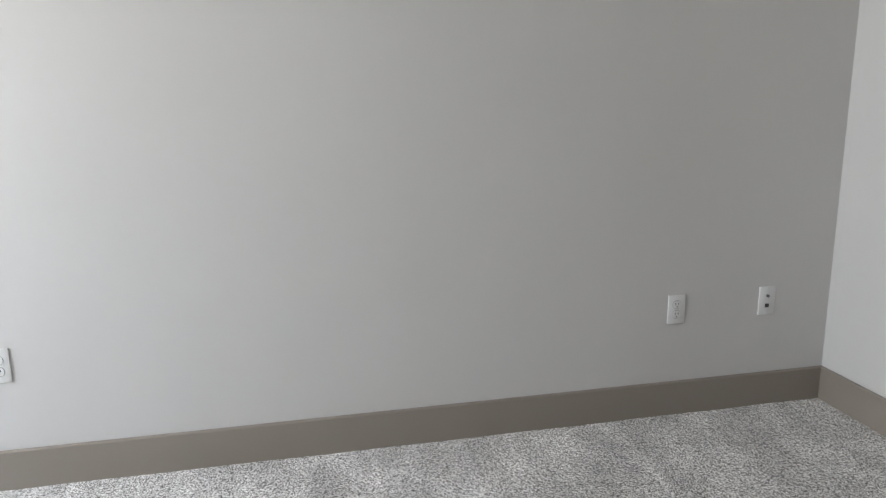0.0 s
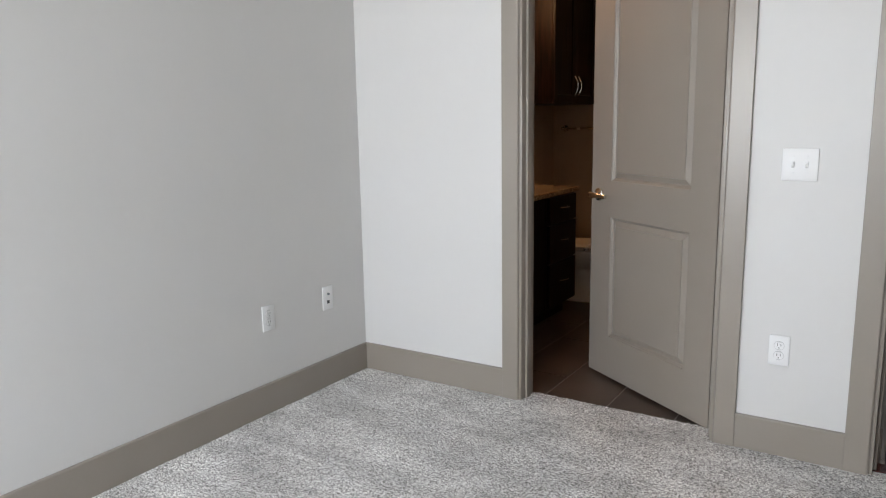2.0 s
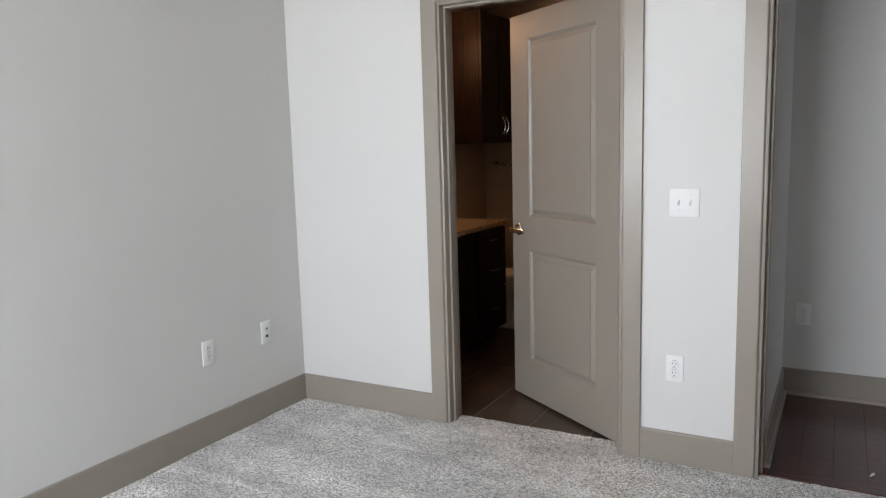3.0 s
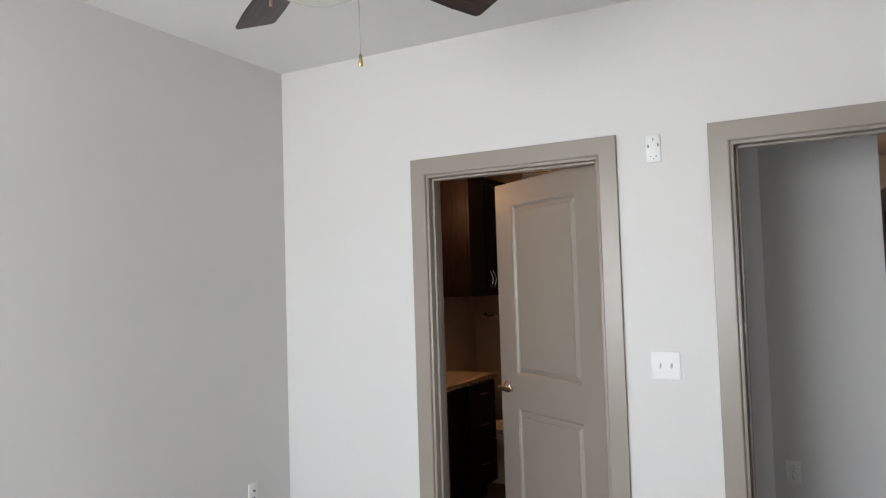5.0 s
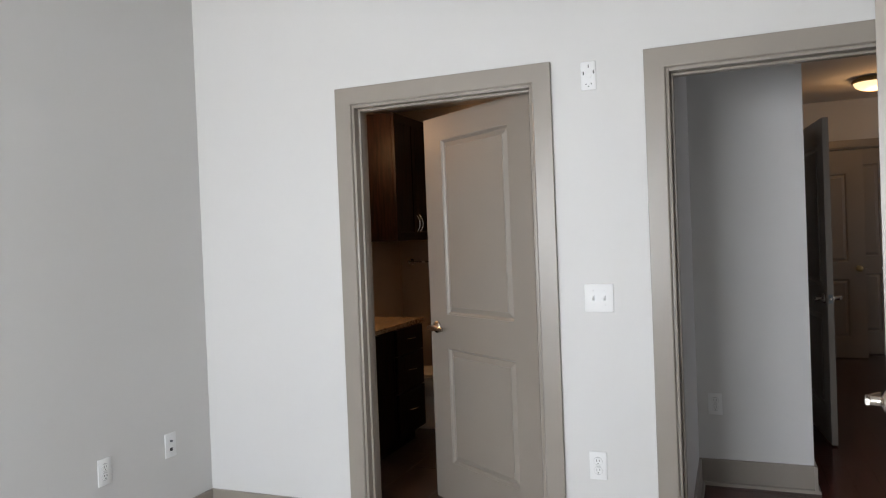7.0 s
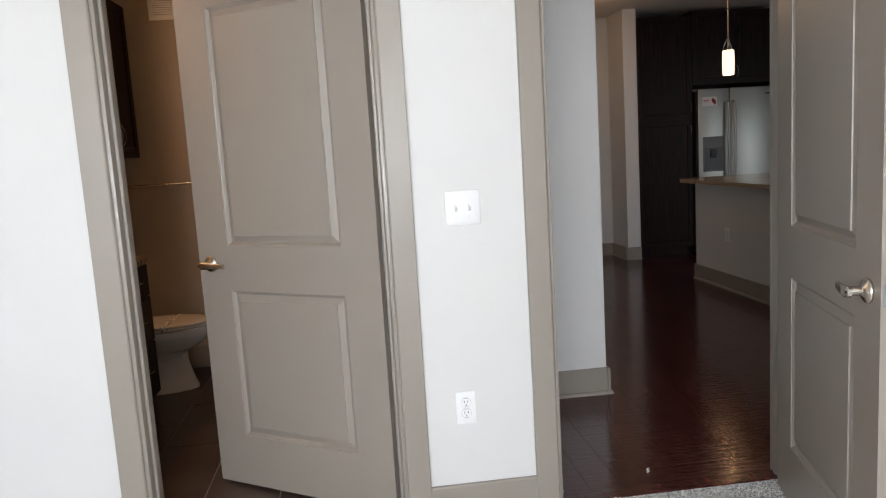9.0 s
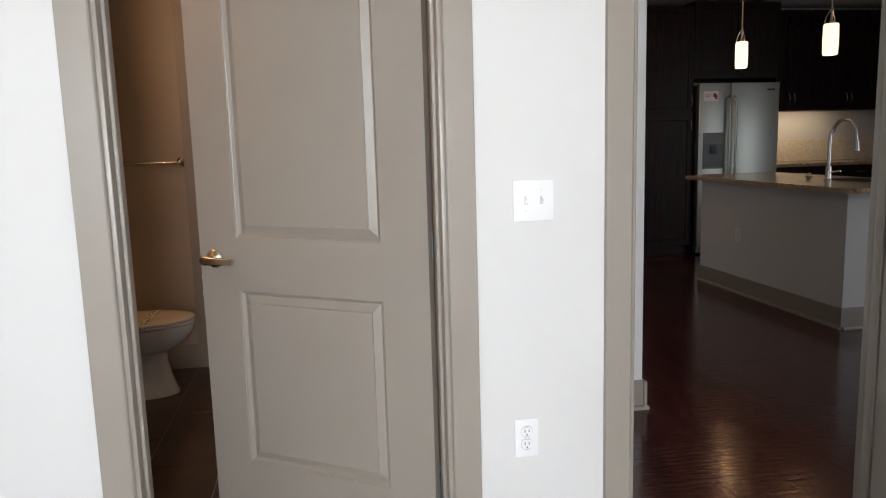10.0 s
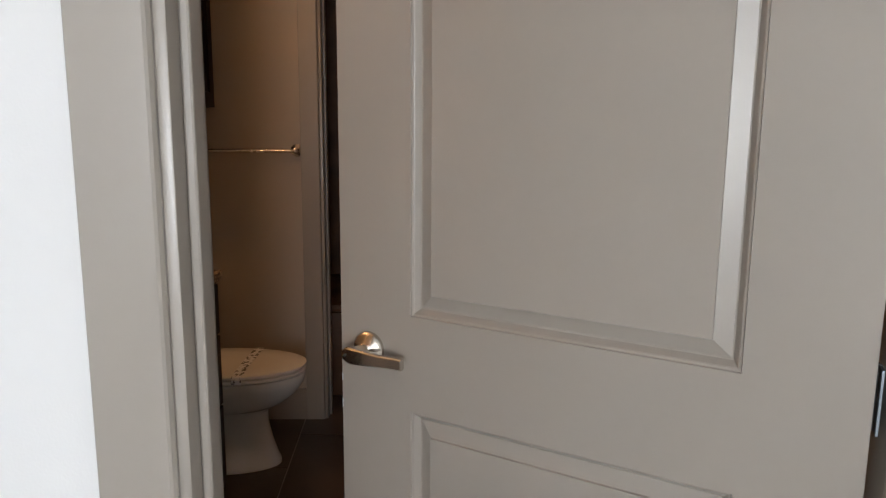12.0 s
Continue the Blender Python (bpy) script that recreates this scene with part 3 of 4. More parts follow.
bolt = part("deadbolt", lathe([(0.030, 0), (0.032, 0.006), (0.026, 0.014), (0.012, 0.016)], 24, at=(0.824, 0, 1.075), axis="y"), SATIN, door_3, "round chrome deadbolt", smooth=True)
d4 = Vector((0.105, -0.99)).normalized()
door_4 = door("door_4", pose(3.020, 2.862, 0, 0, 0, math.degrees(math.atan2(d4.y, d4.x))), 0.826, 2.06, "taupe closet door standing ajar in the hall", 1)
door_5 = door("door_5", pose(2.935, 5.40, 0, 0, 0, 3), 0.90, 2.14, "taupe closet door standing open beside the entry", 1, levers=False)
part("knob", lathe([(0.03, 0), (0.03, 0.006), (0.012, 0.012), (0.012, 0.03), (0.026, 0.04), (0.030, 0.052), (0.022, 0.064), (0.008, 0.067)], 24, at=(0.835, 0, 0.93), axis="y"), BRASS, door_5, "dark round door knob", smooth=True)


# ---- plates on the walls ----
def plate(name, w, h, m, label, category, group=""):
    """A wall plate with softened edges. Local x along the wall, -y into the room."""
    p = thing(name, label, category, group, m=m)
    part("cover_plate", B(-w / 2, w / 2, -0.006, 0.0, -h / 2, h / 2, bevel=0.0022), PLATE, p, smooth=True)
    return p


def screw(parent, x, z, y=-0.006):
    part("screw", lathe([(0.0032, 0.0), (0.0028, 0.0012), (0.001, 0.0014)], 10, at=(x, y, z), axis="y"), PLATE, parent)


def outlet(m, label="white duplex electrical outlet on the painted wall", group="wall outlets"):
    p = plate("outlet", 0.072, 0.117, m, label, "outlet", group)
    for dz in (-0.0195, 0.0195):
        bm = bmesh.new()
        vs = []
        for y in (-0.006, -0.0085):
            ring = []
            for i in range(20):
                a = 2 * math.pi * i / 20
                x, z = 0.0172 * math.cos(a), 0.0172 * math.sin(a)
                ring.append(bm.verts.new((x, y, dz + max(-0.0135, min(0.0135, z)))))
            vs.append(ring)
        for i in range(20):
            j = (i + 1) % 20
            bm.faces.new((vs[0][i], vs[0][j], vs[1][j], vs[1][i]))
        bm.faces.new(vs[1])
        # flat grey disc: shade in the seam round the receptacle, put into the colour
        part("gap_shade", lathe([(0.0186, 0.0), (0.0186, 0.0004)], 20, at=(0, -0.0059, dz), axis="y"), SHADE, p)
        r = part("receptacle", bm, PLATE, p)
        for dx, hh in ((-0.0062, 0.0046), (0.0062, 0.0038)):
            part("slot", B(dx - 0.0011, dx + 0.0011, -0.0092, -0.008, dz + 0.003 - hh, dz + 0.003 + hh), SLOT, r)
        part("slot", lathe([(0.0024, 0), (0.0024, 0.0008)], 10, at=(0, -0.0084, dz - 0.0085), axis="y"), SLOT, r)
    screw(p, 0, 0)
    return p


def switch(m, w=0.119, toggles=(-0.023, 0.023), label="white double toggle light switch on the painted wall"):
    p = plate("light_switch", w, 0.117, m, label, "light switch")
    for x in toggles:
        part("toggle_slot", B(x - 0.0048, x + 0.0048, -0.0064, -0.0055, -0.0115, 0.0115), SHADE, p)
        bm = bmesh.new()
        a = [bm.verts.new((x + sx * 0.004, -0.006, z)) for sx, z in ((-1, -0.009), (1, -0.009), (1, 0.009), (-1, 0.009))]
        b = [bm.verts.new((x + sx * 0.0034, -0.018, z)) for sx, z in ((-1, 0.004), (1, 0.004), (1, 0.013), (-1, 0.013))]
        for i in range(4):
            bm.faces.new((a[i], a[(i + 1) % 4], b[(i + 1) % 4], b[i]))
        bm.faces.new(b)
        part("toggle", bm, PLATE, p)
        screw(p, x, 0.030)
        screw(p, x, -0.030)
    return p


west = lambda y, z: pose(0, y, z, 0, 0, 90)
outlet(west(-0.687, 0.440))
outlet(west(-3.098, 0.438))
jack = plate("data_jack", 0.072, 0.117, west(-0.290, 0.446), "white data and cable jack plate on the painted wall", "data jack")
part("coax_port", lathe([(0.0055, 0), (0.0055, 0.008), (0.0035, 0.009)], 14, at=(0, -0.006, 0.020), axis="y"), HINGE, jack, "small threaded coax socket", smooth=True)
part("data_port", B(-0.008, 0.008, -0.0085, -0.006, -0.028, -0.013), SLOT, jack, "dark square data socket")
screw(jack, 0, 0.045)
screw(jack, 0, -0.045)
switch(pose(2.043, 0, 1.122))
outlet(pose(2.015, 0, 0.419))
outlet(pose(2.452, 1.15, 0.440), "white duplex outlet on the shaded hall wall")
switch(pose(4.375, 5.72, 1.20), label="white double light switch beside the entry door")

base_plate = plate("alarm_base_plate", 0.062, 0.117, pose(2.032, 0, 2.046), "white mounting plate of a removed alarm, high on the wall", "alarm plate")
part("disc", lathe([(0.014, 0), (0.014, 0.002), (0.011, 0.0025)], 24, at=(0, -0.006, 0.002), axis="y"), PLATE, base_plate)
for x, z, w, h in ((-0.020, 0.012, 0.0022, 0.007), (0.022, 0.014, 0.0022, 0.007), (0.002, 0.040, 0.0018, 0.006)):
    part("slot", B(x - w, x + w, -0.0068, -0.0055, z - h, z + h), SLOT, base_plate)
for x, z in ((-0.010, -0.034), (0.012, -0.034), (0.001, -0.044)):
    part("hole", lathe([(0.0026, 0), (0.0026, 0.0008)], 10, at=(x, -0.006, z), axis="y"), SLOT, base_plate)

strike = part("strike_plate", B(D2L + 0.0145, D2L + 0.0165, 0.004, 0.034, 0.895, 0.965), HINGE, frame_2, "steel strike plate on the jamb")


# ---- ceiling fan ----
FAN_Z = 2.730      # height from which the fan's parts are counted


def ceiling_fan(x, y, first, blades=5):
    f = thing("ceiling_fan", "brushed metal ceiling fan with dark walnut blades and an opal bowl", "ceiling fan", m=pose(x, y, FAN_Z))
    part("canopy", lathe([(0.075, CEILING - FAN_Z), (0.075, -0.030), (0.055, -0.055), (0.03, -0.062)], 32), FANBACK, f, smooth=True)
    part("downrod", lathe([(0.013, -0.05), (0.013, -0.16)], 16), FANBACK, f, smooth=True)
    part("motor_housing", lathe([(0.04, -0.14), (0.10, -0.155), (0.135, -0.185), (0.14, -0.24), (0.125, -0.275), (0.09, -0.30), (0.080, -0.357)], 40), FANBACK, f, smooth=True)
    part("light_collar", lathe([(0.085, -0.347), (0.120, -0.352), (0.155, -0.362), (0.158, -0.372), (0.150, -0.376)], 40), FANBACK, f, smooth=True)
    bowl = [(0.152, -0.374)] + [(0.155 * math.cos(a) ** 0.85, -0.372 - 0.096 * math.sin(a)) for a in [math.pi / 2 * i / 14 for i in range(1, 14)]] + [(0.004, -0.468)]
    part("bowl", lathe(bowl, 48), OPAL, f, "unlit opal glass bowl", smooth=True)
    for k in range(blades):
        a = radians(first + 360 / blades * k)
        tilt = Matrix.Rotation(a, 4, 'Z') @ Matrix.Translation((0, 0, -0.296)) @ Matrix.Rotation(radians(-16), 4, 'X')
        bm = bmesh.new()
        outline = [(0.20, -0.048), (0.32, -0.061), (0.45, -0.070), (0.58, -0.074), (0.698, -0.072), (0.712, -0.062), (0.722, 0.058), (0.710, 0.070), (0.58, 0.074), (0.45, 0.069), (0.32, 0.060), (0.20, 0.048)]
        lo = [bm.verts.new((px, py, -0.004)) for px, py in outline]
        hi = [bm.verts.new((px, py, 0.004)) for px, py in outline]
        n = len(outline)
        for i in range(n):
            bm.faces.new((lo[i], lo[(i + 1) % n], hi[(i + 1) % n], hi[i]))
        bm.faces.new(list(reversed(lo)))
        bm.faces.new(hi)
        b = part("blade", bm, FANWOOD, f)
        b.matrix_local = tilt
        bm = bmesh.new()
        pts = [(0.10, 0.022), (0.165, 0.016), (0.195, 0.034), (0.220, 0.036), (0.230, 0.022), (0.230, -0.022), (0.220, -0.036), (0.195, -0.034), (0.165, -0.016), (0.10, -0.022)]
        lo = [bm.verts.new((px, py, -0.010 + max(0, 0.2 - px) * 0.5)) for px, py in pts]
        hi = [bm.verts.new((px, py, -0.0045 + max(0, 0.2 - px) * 0.5)) for px, py in pts]
        n = len(pts)
        for i in range(n):
            bm.faces.new((lo[i], lo[(i + 1) % n], hi[(i + 1) % n], hi[i]))
        bm.faces.new(list(reversed(lo)))
        bm.faces.new(hi)
        arm = part("blade_arm", bm, FANBACK, f)
        arm.matrix_local = tilt
    return f


def pull_chain(f, x, y, z0, z1, mat, label):
    """A beaded chain with a small fob, in the fan's own coordinates."""
    bm = bmesh.new()
    z = z0
    while z > z1 + 0.034:
        bmesh.ops.create_icosphere(bm, subdivisions=1, radius=0.0019, matrix=Matrix.Translation((x, y, z)))
        z -= 0.0046
    chain = part("pull_chain", bm, FANBACK, f, "thin beaded metal pull chain")
    part("fob", lathe([(0.002, z1 + 0.036), (0.0045, z1 + 0.031), (0.0062, z1 + 0.012), (0.0068, z1 + 0.004), (0.005, z1)], 14, at=(x, y, 0)), mat, chain, label, smooth=True)


FAN = (1.500, -1.620)
fan = ceiling_fan(*FAN, 73.4, 5)
pull_chain(fan, 0.030, 0.153, -0.368, 2.116 - FAN_Z, BRASS, "small brass fob")
pull_chain(fan, -0.023, -0.155, -0.368, 2.197 - FAN_Z, FOBWOOD, "small brown wooden fob")


# ---- cabinets ----
def arc_pull(parent, a, b, out, mat=CHROME):
    """A bowed bar handle from a to b, standing off along out."""
    a, b, o = Vector(a), Vector(b), Vector(out)
    pts = [a, a + o * 0.006]
    for i in range(1, 12):
        s = i / 12
        pts.append(a.lerp(b, s) + o * (0.006 + 0.024 * math.sin(math.pi * s)))
    pts += [b + o * 0.006, b]
    part("handle", tube(pts, 0.0036, segs=8), mat, parent, "bowed chrome bar handle", smooth=True)


def shaker(name, w, h, parent, m, frame=0.058):
    """A shaker front, 20 mm thick: local x width, z height, face at -y."""
    bm = bmesh.new()
    t, s = 0.020, 0.008
    ring0 = [(0, 0), (w, 0), (w, h), (0, h)]
    ring1 = [(frame, frame), (w - frame, frame), (w - frame, h - frame), (frame, h - frame)]
    ring2 = [(frame + 0.006, frame + 0.006), (w - frame - 0.006, frame + 0.006), (w - frame - 0.006, h - frame - 0.006), (frame + 0.006, h - frame - 0.006)]
    v0 = [bm.verts.new((x, -t, z)) for x, z in ring0]
    v1 = [bm.verts.new((x, -t, z)) for x, z in ring1]
    v2 = [bm.verts.new((x, -t + s, z)) for x, z in ring2]
    vb = [bm.verts.new((x, 0, z)) for x, z in ring0]
    for i in range(4):
        j = (i + 1) % 4
        bm.faces.new((v0[i], v0[j], v1[j], v1[i]))
        bm.faces.new((v1[i], v1[j], v2[j], v2[i]))
        bm.faces.new((v0[j], v0[i], vb[i], vb[j]))
    bm.faces.new(v2)
    bm.faces.new(list(reversed(vb)))
    ob = part(name, bm, ESPRESSO, parent)
    ob.matrix_local = m
    return ob


def cabinet(name, m, w, d, z0, z1, fronts, label, toe=0.0, group=""):
    """A cabinet: local x along the front, front plane y = 0, body behind. fronts: (kind, x0, x1, z0, z1, handle side)."""
    c = thing(name, label, "cabinet", group, m=m)
    part("body", B(0, w, 0.0, d, z0 + toe, z1, bevel=0.002), ESPRESSO, c)
    if toe:
        part("toe_kick", B(0.0, w, 0.07, d, z0, z0 + toe), ESPRESSO, c)
    for kind, x0, x1, a, b, side in fronts:
        if kind == "drawer":
            f = part("drawer_front", B(0, x1 - x0 - 0.004, -0.02, 0, 0, b - a - 0.004, bevel=0.002), ESPRESSO, c)
            f.matrix_local = Matrix.Translation((x0 + 0.002, -0.001, a + 0.002))
            arc_pull(f, ((x1 - x0) / 2 - 0.06, -0.02, (b - a) * 0.55), ((x1 - x0) / 2 + 0.06, -0.02, (b - a) * 0.55), (0, -1, 0))
            continue
        f = shaker("cabinet_door", x1 - x0 - 0.004, b - a - 0.004, c, Matrix.Translation((x0 + 0.002, -0.001, a + 0.002)))
        fw, fh = x1 - x0, b - a
        hx = 0.028 if "l" in side else fw - 0.032
        hz = 0.06 if "b" in side else fh - 0.19
        arc_pull(f, (hx, -0.02, hz), (hx, -0.02, hz + 0.13), (0, -1, 0))
    return c


# vanity along the bathroom's west wall; local x runs along world y, front faces +x
FX = 0.515
vm = pose(FX, 0.16, 0, 0, 0, 90)
cabinet("vanity_cabinet", vm, 0.99, FX, 0.0, 0.822, [("door", 0.02, 0.40, 0.11, 0.815, "rt"), ("door", 0.40, 0.78, 0.11, 0.815, "lt"), ], "espresso bathroom vanity cabinet with double doors under the countertop", toe=0.10)
cabinet("vanity_drawer_cabinet", pose(FX, 1.152, 0, 0, 0, 90), 0.448, FX, 0.0, 0.822, [("drawer", 0.02, 0.44, 0.645, 0.815, "mid"), ("drawer", 0.02, 0.44, 0.40, 0.640, "mid"), ("drawer", 0.02, 0.44, 0.11, 0.395, "mid")], "espresso three-drawer vanity unit beside the toilet", toe=0.10)
tagged(part("vanity_countertop", B(0.002, 0.545, 0.130, 1.612, 0.823, 0.855, bevel=0.004), GRANITE), "speckled tan granite countertop on the vanity", "countertop")
cabinet("wall_cabinet", pose(0.318, 1.665, 0, 0, 0, 90), 0.735, 0.316, 1.395, 2.320, [("door", 0.0, 0.3675, 1.395, 2.320, "rb"), ("door", 0.3675, 0.735, 1.395, 2.320, "lb")], "espresso wall cabinet with two doors above the toilet")

bar = thing("towel_bar", "polished metal towel bar on the bathroom wall", "towel bar", m=pose(0, 2.42, 1.218))
part("bar", tube([(0.100, -0.058, 0), (0.677, -0.058, 0)], 0.0075), NICKEL, bar, smooth=True)
for x in (0.100, 0.677):
    ros = part("rosette", lathe([(0.026, 0), (0.027, 0.005), (0.020, 0.010), (0.011, 0.014), (0.010, 0.050), (0.014, 0.056), (0.014, 0.066), (0.008, 0.070)], 24, at=(x, 0, 0), axis="y"), NICKEL, bar, smooth=True)

# sconce over the vanity
van = thing("vanity_light", "two-globe vanity light bar above the sink", "wall light", m=pose(0, 1.00, 2.02))
part("back_bar", B(0.0, 0.03, -0.32, 0.32, -0.045, 0.045, bevel=0.004), NICKEL, van)
for y in (-0.2, 0.2):
    part("socket", tube([(0.03, y, 0.03), (0.10, y, 0.05), (0.17, y, 0.085)], 0.012), NICKEL, van)

vent = thing("air_vent", "white slatted air vent high on the bathroom wall", "air vent", m=pose(0.61, 2.42, 2.325))
part("vent_frame", B(-0.125, 0.125, -0.010, 0.0, -0.085, -0.063), PLATE, vent)
part("vent_frame", B(-0.125, 0.125, -0.010, 0.0, 0.063, 0.085), PLATE, vent)
part("vent_frame", B(-0.125, -0.103, -0.010, 0.0, -0.063, 0.063), PLATE, vent)
part("vent_frame", B(0.103, 0.125, -0.010, 0.0, -0.063, 0.063), PLATE, vent)
part("vent_back", B(-0.103, 0.103, -0.002, -0.0005, -0.063, 0.063), SLOT, vent)
for i in range(9):
    s = part("slat", B(-0.103, 0.103, -0.008, -0.0065, -0.006, 0.006), PLATE, vent)
    s.matrix_local = Matrix.Translation((0, 0, -0.055 + i * 0.0138)) @ Matrix.Rotation(radians(28), 4, 'X')


# ---- toilet ----
def egg(x0, x1, half, z, n=40, blunt=0.62):
    """An egg-shaped ring from x0 (back) to x1 (front tip)."""
    out = []
    wide = x0 + (x1 - x0) * (1 - blunt)
    for i in range(n):
        a = 2 * math.pi * i / n
        c, s = math.cos(a), math.sin(a)
        rx = (x1 - wide) if c > 0 else (wide - x0)
        out.append((wide + rx * c, half * math.copysign(abs(s) ** 0.92, s), z))
    return out


def toilet(m):
    t = thing("toilet", "white porcelain toilet with lid down and a paper band", "toilet", m=m)
    part("pedestal", loft([egg(0.16, 0.632, 0.118, -0.006), egg(0.16, 0.632, 0.118, 0.010), egg(0.17, 0.622, 0.108, 0.03), egg(0.18, 0.600, 0.098, 0.10), egg(0.19, 0.585, 0.094, 0.17), egg(0.19, 0.585, 0.100, 0.215), egg(0.19, 0.615, 0.12, 0.245)]), PORCELAIN, t, smooth=True)
    part("bowl", loft([egg(0.19, 0.590, 0.102, 0.225), egg(0.19, 0.650, 0.135, 0.255), egg(0.19, 0.700, 0.162, 0.295), egg(0.19, 0.728, 0.176, 0.335), egg(0.19, 0.735, 0.180, 0.362), egg(0.19, 0.735, 0.180, 0.372), egg(0.2, 0.725, 0.172, 0.376)]), PORCELAIN, t, smooth=True)
    part("seat", loft([egg(0.215, 0.732, 0.178, 0.379), egg(0.21, 0.738, 0.183, 0.384), egg(0.21, 0.738, 0.183, 0.390), egg(0.215, 0.732, 0.178, 0.394)]), SEAT, t, smooth=True)
    lid = part("lid", loft([egg(0.215, 0.734, 0.180, 0.3965), egg(0.21, 0.740, 0.185, 0.402), egg(0.21, 0.739, 0.184, 0.409), egg(0.23, 0.722, 0.170, 0.4145), egg(0.30, 0.64, 0.10, 0.417)]), SEAT, t, "pale closed toilet lid", smooth=True)
    bm = bmesh.new()
    strip_pts = [(-0.186, 0.385), (-0.1885, 0.402), (-0.180, 0.4125), (-0.12, 0.4185), (0.0, 0.4205), (0.12, 0.4185), (0.180, 0.4125), (0.1885, 0.402), (0.186, 0.385)]
    rows = [[bm.verts.new((x + (y * 0.05), y, z)) for y, z in strip_pts] for x in (0.500, 0.537)]
    for i in range(len(strip_pts) - 1):
        bm.faces.new((rows[0][i], rows[0][i + 1], rows[1][i + 1], rows[1][i]))
    band = part("paper_band", bm, PAPER, t, "printed paper band across the lid")
    sol = band.modifiers.new("paper", 'SOLIDIFY')
    sol.thickness = 0.0006
    part("tank", B(0.012, 0.205, -0.215, 0.215, 0.375, 0.715, bevel=0.018), PORCELAIN, t, smooth=True)
    part("tank_lid", B(0.006, 0.214, -0.225, 0.225, 0.716, 0.752, bevel=0.010), PORCELAIN, t, smooth=True)
    part("flush_lever", tube([(0.207, -0.15, 0.655), (0.222, -0.15, 0.655), (0.226, -0.12, 0.652), (0.226, -0.07, 0.645)], 0.006), CHROME, t, smooth=True)
    return t


toilet(pose(0.019, 1.985, 0))

tub = thing("bathtub", "brown tiled bathtub beyond the bathroom doorway", "bathtub", m=pose(0.0, 2.70, 0))
part("apron", B(0.05, 1.80, 0.0, 0.06, -0.01, 0.42, bevel=0.012), SHOWER, tub, smooth=True)
part("rim", B(0.05, 1.80, 0.0, 0.75, 0.42, 0.46, bevel=0.015), SHOWER, tub, smooth=True)


# ---- kitchen ----
KF = 5.25     # front of the tall cabinets
cabinet("pantry_cabinet", pose(4.787, KF, 0), 0.615, 0.62, 0.0, 2.615, [("door", 0.0, 0.615, 0.11, 1.505, "rt"), ("door", 0.0, 0.615, 1.51, 2.605, "rb")], "tall espresso pantry cabinet beside the fridge", toe=0.10)
cabinet("fridge_cabinet", pose(5.404, KF, 0), 0.965, 0.62, 1.87, 2.66, [("door", 0.0, 0.4825, 1.875, 2.65, "rb"), ("door", 0.4825, 0.965, 1.875, 2.65, "lb")], "espresso cabinet above the refrigerator")
tagged(part("cabinet_side_panel", B(6.371, 6.391, KF, 5.87, 0.0, 2.66), ESPRESSO), "espresso end panel beside the refrigerator", "panel")
for i in range(3):
    cabinet("upper_cabinet", pose(6.394 + i * 0.72, 5.55, 0), 0.718, 0.325, 1.525, 2.63, [("door", 0.0, 0.359, 1.525, 2.63, "rb"), ("door", 0.359, 0.718, 1.525, 2.63, "lb")], "espresso upper kitchen cabinet with two doors", group="kitchen upper cabinets")
    cabinet("base_cabinet", pose(6.394 + i * 0.72, 5.29, 0), 0.718, 0.585, 0.0, 0.905, [("drawer", 0.0, 0.718, 0.74, 0.90, "mid"), ("door", 0.0, 0.359, 0.11, 0.735, "rt"), ("door", 0.359, 0.718, 0.11, 0.735, "lt")], "espresso kitchen base cabinet with drawer and doors", toe=0.10, group="kitchen base cabinets")
tagged(part("kitchen_countertop", B(6.393, 8.596, 5.255, 5.877, 0.907, 0.942, bevel=0.004), GRANITE), "speckled granite countertop along the kitchen wall", "countertop")
structure("backsplash", B(6.393, 8.596, 5.862, 5.879, 0.943, 1.20, bevel=0.003), SPLASH, "pale stone backsplash lit by the cabinet light", "backsplash")


